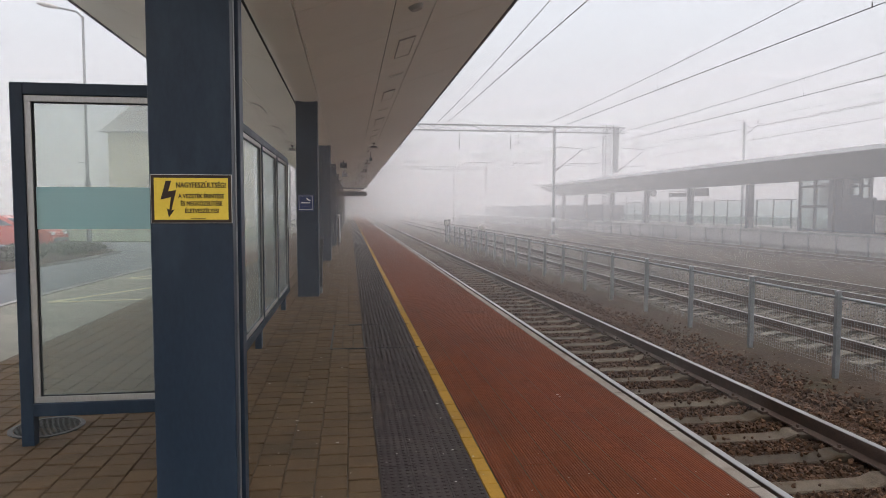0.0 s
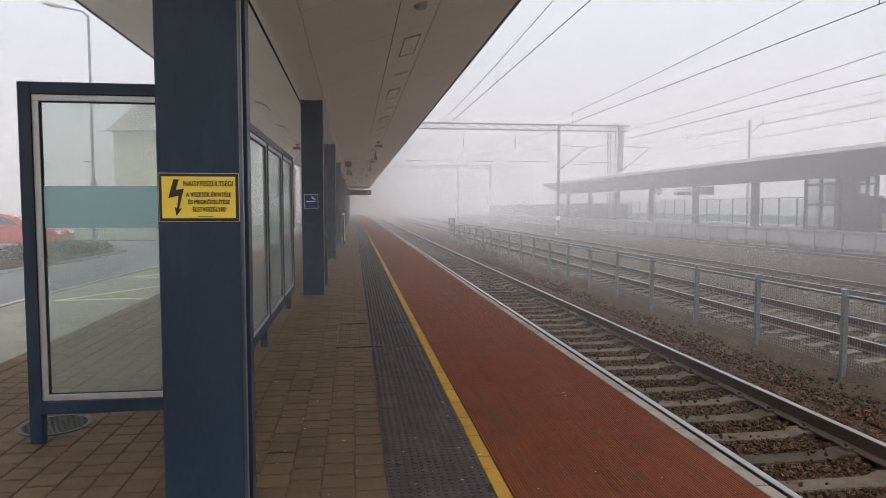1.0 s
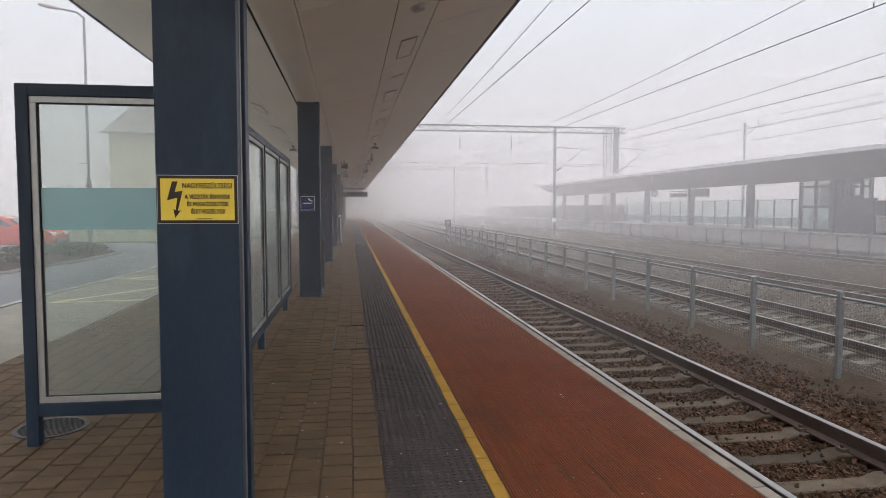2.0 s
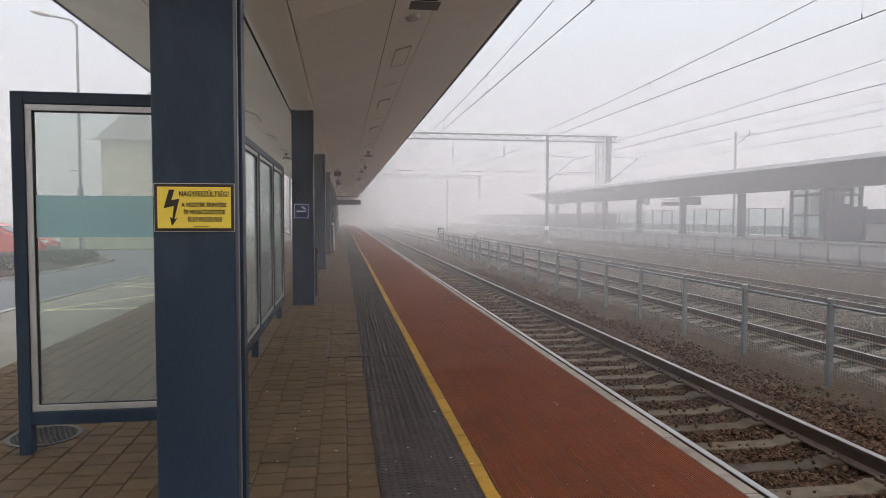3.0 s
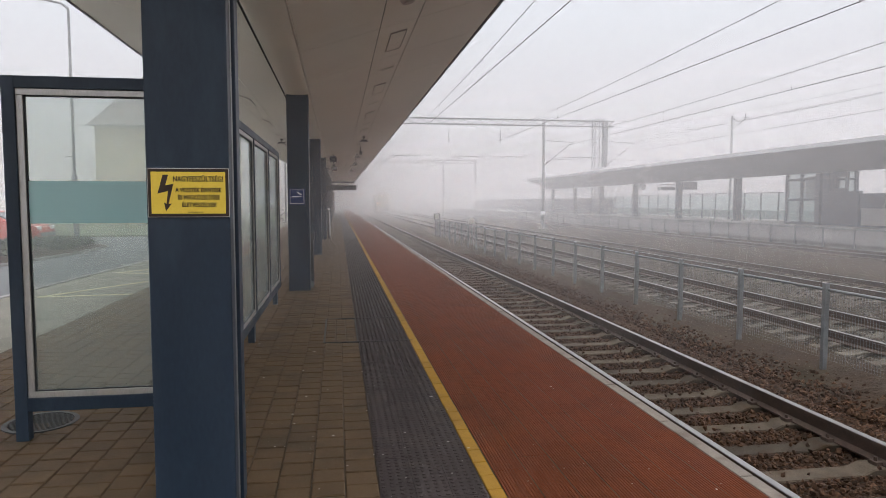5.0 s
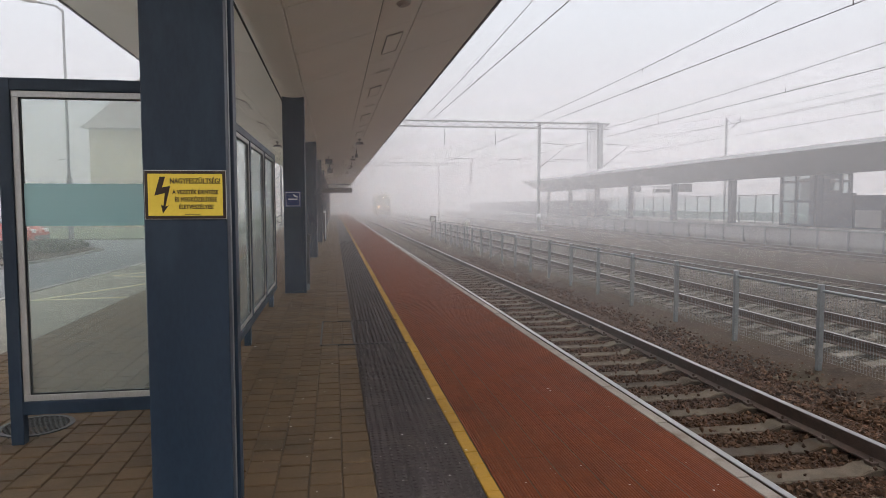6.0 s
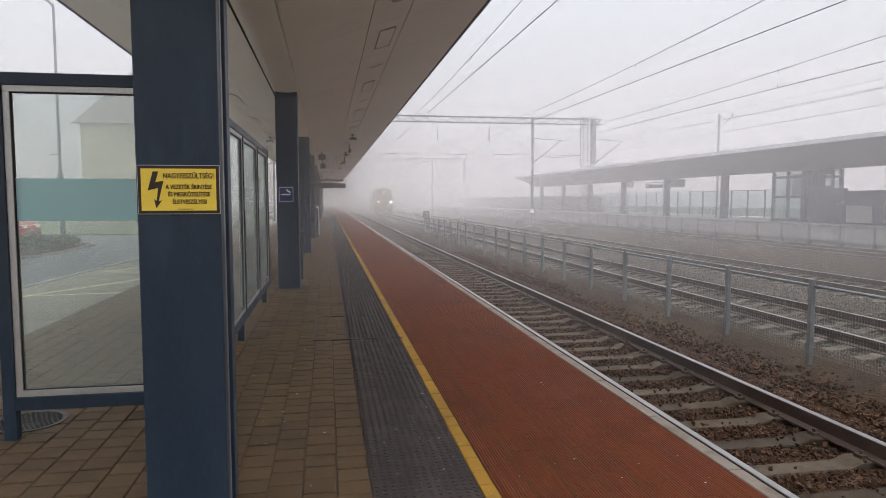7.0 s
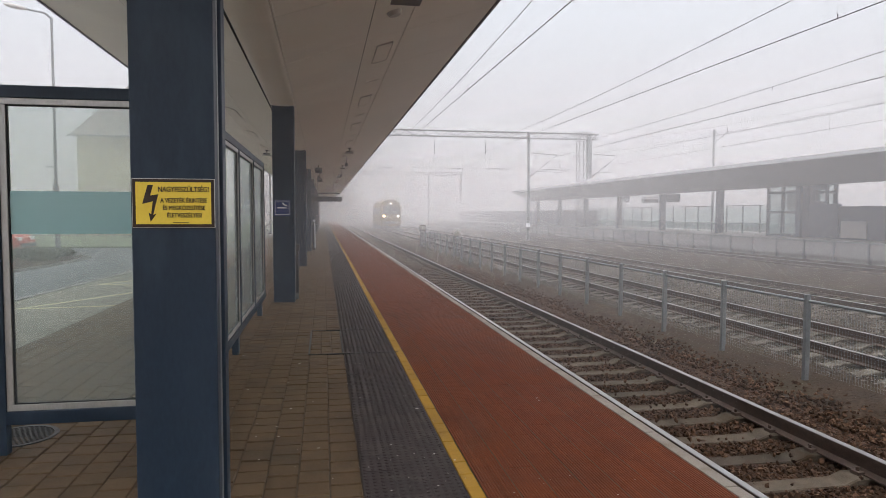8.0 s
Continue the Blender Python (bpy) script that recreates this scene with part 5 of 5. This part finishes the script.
def build_posts():
    b = thing("litter_bin", pose(-0.507, 12.78, 0), "slim dark ash bin standing beside a column", "ash bin")
    part("body", box(bmesh.new(), -0.035, 0.035, -0.07, 0.07, 0.12, 0.90, 0.01), FIXTURE, b)
    part("leg", box(bmesh.new(), -0.03, 0.03, -0.03, 0.03, 0, 0.16), ZINC, b)
    part("hood", box(bmesh.new(), -0.03, 0.06, -0.06, 0.06, 0.90, 1.03, 0.02), FIXTURE, b, "grey lid")
    v = thing("ticket_validator", pose(-0.42, 30.0, 0), "slim black and white validator post on the platform", "validator")
    part("post", box(bmesh.new(), -0.05, 0.05, -0.05, 0.05, 0, 1.25, 0.01), BLACK, v)
    part("face", box(bmesh.new(), 0.02, 0.056, -0.06, -0.05, 0.1, 1.2), WHITE, v, "white front strip")
    part("cap", box(bmesh.new(), -0.06, 0.06, -0.065, 0.06, 1.25, 1.33, 0.01), WHITE, v)
    m = thing("track_marker", pose(6.9, 47.0, DIRT_Z), "small square trackside number board on a post", "track sign")
    part("post", box(bmesh.new(), -0.03, 0.03, -0.03, 0.03, -0.02, 1.2), ZINC, m)
    part("board", box(bmesh.new(), -0.22, 0.22, -0.05, -0.03, 1.13, 1.57, 0.01), BLACK, m)
    part("face", box(bmesh.new(), -0.16, 0.16, -0.056, -0.05, 1.19, 1.51), PALE, m, "pale face")
    bm = box(bmesh.new(), -0.09, -0.05, -0.06, -0.056, 1.25, 1.45)
    part("mark", bm, BLACK, m, "dark bar mark")
    part("mark", box(bmesh.new(), 0.04, 0.08, -0.06, -0.056, 1.25, 1.45), BLACK, m, "dark bar mark")
    d = thing("shunting_signal", pose(7.3, 36.5, DIRT_Z), "small white trackside signal on a short post", "signal")
    part("post", rod(bmesh.new(), (0, 0, -0.02), (0, 0, 1.25), 0.035, 8), ZINC, d)
    part("head", box(bmesh.new(), -0.16, 0.16, -0.08, 0.08, 1.15, 1.42, 0.04), PALE, d)
    part("visor", box(bmesh.new(), -0.06, 0.06, -0.09, 0.05, 1.42, 1.5, 0.01), PALE, d)


build_posts()


# ---------------------------------------------------------------- covers in the paving
def build_drain():
    d = thing("drain_cover", pose(-2.16, 5.17, 0.0, 0, 0, -56), "round cast-iron drain grate set in the paving", "drain cover")
    ring = bmesh.new()
    k = 40
    a = [[ring.verts.new((r * math.cos(2 * math.pi * i / k), r * math.sin(2 * math.pi * i / k), z)) for i in range(k)] for r, z in ((0.25, -0.01), (0.247, 0.007), (0.215, 0.007), (0.21, -0.01))]
    for p, q in zip(a, a[1:]):
        for i in range(k):
            ring.faces.new((p[i], p[(i + 1) % k], q[(i + 1) % k], q[i]))
    part("rim", ring, IRON, d, "worn iron rim")
    # Shallow black disc; its colour stands for the shaded depth below the bars.
    part("pit", rod(bmesh.new(), (0, 0, -0.03), (0, 0, -0.004), 0.21, 32), RUBBER, d, "black disc for the shade in the pit")
    for i in range(15):
        x = -0.189 + i * 0.027
        hl = math.sqrt(0.208 ** 2 - x * x)
        part("bar", box(bmesh.new(), x - 0.006, x + 0.006, -hl, hl, -0.006, 0.006, 0.002), IRON, d)


build_drain()


def build_access_cover():
    x0, x1, ya, yb = COVER
    c = thing("access_cover", pose(0, 0, 0), "recessed paved access cover in a thin steel frame", "access cover")
    for d in ((x0 - 0.012, x1, ya - 0.014, ya + 0.006), (x0 - 0.012, x1, yb - 0.006, yb + 0.014), (x0 - 0.012, x0 + 0.006, ya + 0.006, yb - 0.006), (0.197, 0.209, ya + 0.006, yb - 0.006)):
        part("frame_bar", box(bmesh.new(), d[0], d[1], d[2], d[3], -0.03, 0.006), RUBBER, c)
    rng = random.Random(8)
    nx, ny = 3, 10
    wx, wy = (0.195 - x0 - 0.008) / nx, (yb - ya - 0.016) / ny
    shared = pieces_mesh("paver", [(-wx / 2 + 0.005, wx / 2 - 0.005, -wy / 2 + 0.004, wy / 2 - 0.004, -0.03, 0)], PAVER)
    for i in range(nx):
        for j in range(ny):
            o = new("paver", shared)
            o.parent = c
            o.matrix_basis = pose(x0 + 0.007 + (i + 0.5) * wx, ya + 0.008 + (j + 0.5) * wy, rng.uniform(-0.006, -0.001), rng.uniform(-0.6, 0.6), rng.uniform(-0.6, 0.6), rng.uniform(-0.8, 0.8))


build_access_cover()


# ---------------------------------------------------------------- tactile strip, yellow line, ribbed red strip, coping
def block(vs, fs, x0, x1, y0, y1, z0, z1, c=0.004):
    k = len(vs)
    vs += [(x0, y0, z0), (x1, y0, z0), (x1, y1, z0), (x0, y1, z0), (x0 + c, y0 + c, z1), (x1 - c, y0 + c, z1), (x1 - c, y1 - c, z1), (x0 + c, y1 - c, z1)]
    fs += [(k + i, k + (i + 1) % 4, k + 4 + (i + 1) % 4, k + 4 + i) for i in range(4)] + [(k + 4, k + 5, k + 6, k + 7)]


def tactile_tile(vs, fs, x, y, z, w, studs=True):
    block(vs, fs, x - w / 2 + 0.0004, x + w / 2 - 0.0004, y - w / 2 + 0.0004, y + w / 2 - 0.0004, -0.03, z, 0.0008)
    if studs:
        for i in range(4):
            for j in range(4):
                cx, cy = x + (i - 1.5) * w / 4, y + (j - 1.5) * w / 4
                k = len(vs)
                turns = [q * math.tau / 6 for q in range(6)]
                vs += [(cx + 0.0145 * math.cos(a), cy + 0.0145 * math.sin(a), z) for a in turns]
                vs += [(cx + 0.0105 * math.cos(a), cy + 0.0105 * math.sin(a), z + 0.0048) for a in turns]
                fs += [(k + q, k + (q + 1) % 6, k + 6 + (q + 1) % 6, k + 6 + q) for q in range(6)]
                fs.append(tuple(range(k + 6, k + 12)))


def ribbed_tile(vs, fs, x, y, z, w, l):
    n = 11
    p = w / n
    for i in range(n):
        a = x - w / 2 + i * p
        prof = [(a + (0.003 if i == 0 else 0.0), -0.0045), (a + p * 0.2, 0.0), (a + p * 0.62, 0.0), (a + p * 0.82, -0.0045), (a + p - (0.003 if i == n - 1 else 0.0), -0.0045)]
        k = len(vs)
        for yy in (y - l / 2 + 0.0016, y + l / 2 - 0.0016):
            vs += [(q[0], yy, z + q[1]) for q in prof]
        fs += [(k + q, k + q + 1, k + 6 + q, k + 5 + q) for q in range(4)]
        fs.append((k, k + 1, k + 2, k + 3, k + 4))


def joined(name, vs, fs, material, parent, stuff=True):
    me = bpy.data.meshes.new(name)
    me.from_pydata(vs, [], fs)
    me.materials.append(material)
    o = new(name, me)
    o.parent = parent
    return tagged(o, kind="stuff") if stuff else o


def pave_strips():
    rng = random.Random(21)
    # dark tactile tiles, three abreast
    w = (tactile_x[1] - tactile_x[0]) / 3
    vs, fs = [], []
    tactile_tile(vs, fs, 0, 0, 0, w)
    tile = bpy.data.meshes.new("tactile_tile")
    tile.from_pydata(vs, [], fs)
    tile.materials.append(TACTILE)
    vs, fs = [], []
    for i in range(3):
        x = tactile_x[0] + (i + 0.5) * w
        y = Y0 + w / 2
        while y < 110:
            z = rng.uniform(-0.001, 0.001)
            if 3.2 < y < 17.0:
                o = new("tactile_tile", tile)
                o.parent = platform
                o.matrix_basis = pose(x, y, z, rng.uniform(-0.2, 0.2), rng.uniform(-0.2, 0.2), 0)
            else:
                tactile_tile(vs, fs, x, y, z, w, 1.5 < y < 30)
            y += w
    joined("tactile_tile_field", vs, fs, TACTILE, platform)
    # yellow line
    bw = yellow_x[1] - yellow_x[0]
    tile = pieces_mesh("yellow_block", [(-bw / 2 + 0.002, bw / 2 - 0.002, -0.098, 0.098, -0.03, 0)], YELLOW, 0.004)
    rest = []
    y = Y0 + 0.05
    while y < 140:
        z = rng.uniform(-0.002, 0.002)
        if 3.0 < y < 40:
            o = new("yellow_block", tile)
            o.parent = platform
            o.matrix_basis = pose(sum(yellow_x) / 2 + rng.uniform(-0.0015, 0.0015), y, z, 0, 0, rng.uniform(-0.4, 0.4))
        else:
            rest.append((yellow_x[0] + 0.002, yellow_x[1] - 0.002, y - 0.098, y + 0.098, -0.03, z))
        y += 0.2
    o = new("yellow_block_field", pieces_mesh("yellow_block_field", rest, YELLOW))
    o.parent = platform
    tagged(o, kind="stuff")
    # ribbed red tiles, seven abreast
    w = (red_x[1] - red_x[0]) / 7
    l = 0.40
    vs, fs = [], []
    ribbed_tile(vs, fs, 0, 0, 0, w, l)
    tile = bpy.data.meshes.new("ribbed_tile")
    tile.from_pydata(vs, [], fs)
    tile.materials.append(REDTILE)
    vs, fs = [], []
    for i in range(7):
        x = red_x[0] + (i + 0.5) * w
        y = Y0 + (l / 2 if i % 2 else 0)
        while y < 140:
            z = rng.uniform(-0.0008, 0.0008)
            if 3.0 < y < 19.5:
                o = new("ribbed_tile", tile)
                o.parent = platform
                o.matrix_basis = pose(x, y, z, rng.uniform(-0.05, 0.05), rng.uniform(-0.1, 0.1), 0)
            else:
                ribbed_tile(vs, fs, x, y, z, w, l)
            y += l
    joined("ribbed_tile_field", vs, fs, REDTILE, platform)
    # coping along the edge
    bm = bmesh.new()
    box(bm, 2.30, EDGE_X, -0.495, 0.495, -0.13, 0.0, 0.008)
    cm = mesh_of("coping_stone", bm, COPING)
    y = Y0
    while y < 130:
        o = new("coping_stone", cm)
        o.parent = platform
        o.matrix_basis = pose(rng.uniform(-0.003, 0.003), y, rng.uniform(-0.002, 0.003), 0, 0, rng.uniform(-0.08, 0.08))
        y += 1.0


pave_strips()


def build_specks():
    """Dried splashes and crumbs that lie on the paving."""
    rng = random.Random(5)
    vs, fs = [], []
    for _ in range(260):
        x, y = rng.uniform(-0.95, 0.85), 3.0 + 9 * rng.random() ** 2
        if rng.random() < 0.15:
            x = rng.uniform(0.9, 2.3)
        r = rng.uniform(0.0015, 0.0045) if rng.random() < 0.9 else rng.uniform(0.005, 0.009)
        k, n = len(vs), 6
        a0, st = rng.uniform(0, 6), rng.uniform(1, 2.2)
        for i in range(n):
            a, q = a0 + i * 6.283 / n, r * rng.uniform(0.6, 1.3)
            vs.append((x + q * st * math.cos(a), y + q * math.sin(a), 0.0045))
        vs.append((x, y, 0.0045 + 0.4 * r))
        fs += [(k + i, k + (i + 1) % n, k + n) for i in range(n)]
    o = joined("paving_specks", vs, fs, PALE, None)
    tagged(o, "pale dried specks scattered over the paving", "specks")


build_specks()


# ---------------------------------------------------------------- paving pieces
columns = [(PAVE_X1 - (i + 1) * PW, PAVE_X1 - i * PW) for i in range(20)]
lay("paver", PAVER, columns, 0.185, Y0, 70, (-0.95, 0.21, 3.3, 10.6), platform, skip=(-0.18, 0.20, 7.66, 9.22), seed=3)


def motions():
    walk(train, [(t, pose(TRACK2_X, 90.0 + 16.3 * (8.0 - t), RAIL_Z)) for t in (0.0, 2.0, 4.0, 6.0, 8.0)])


motions()
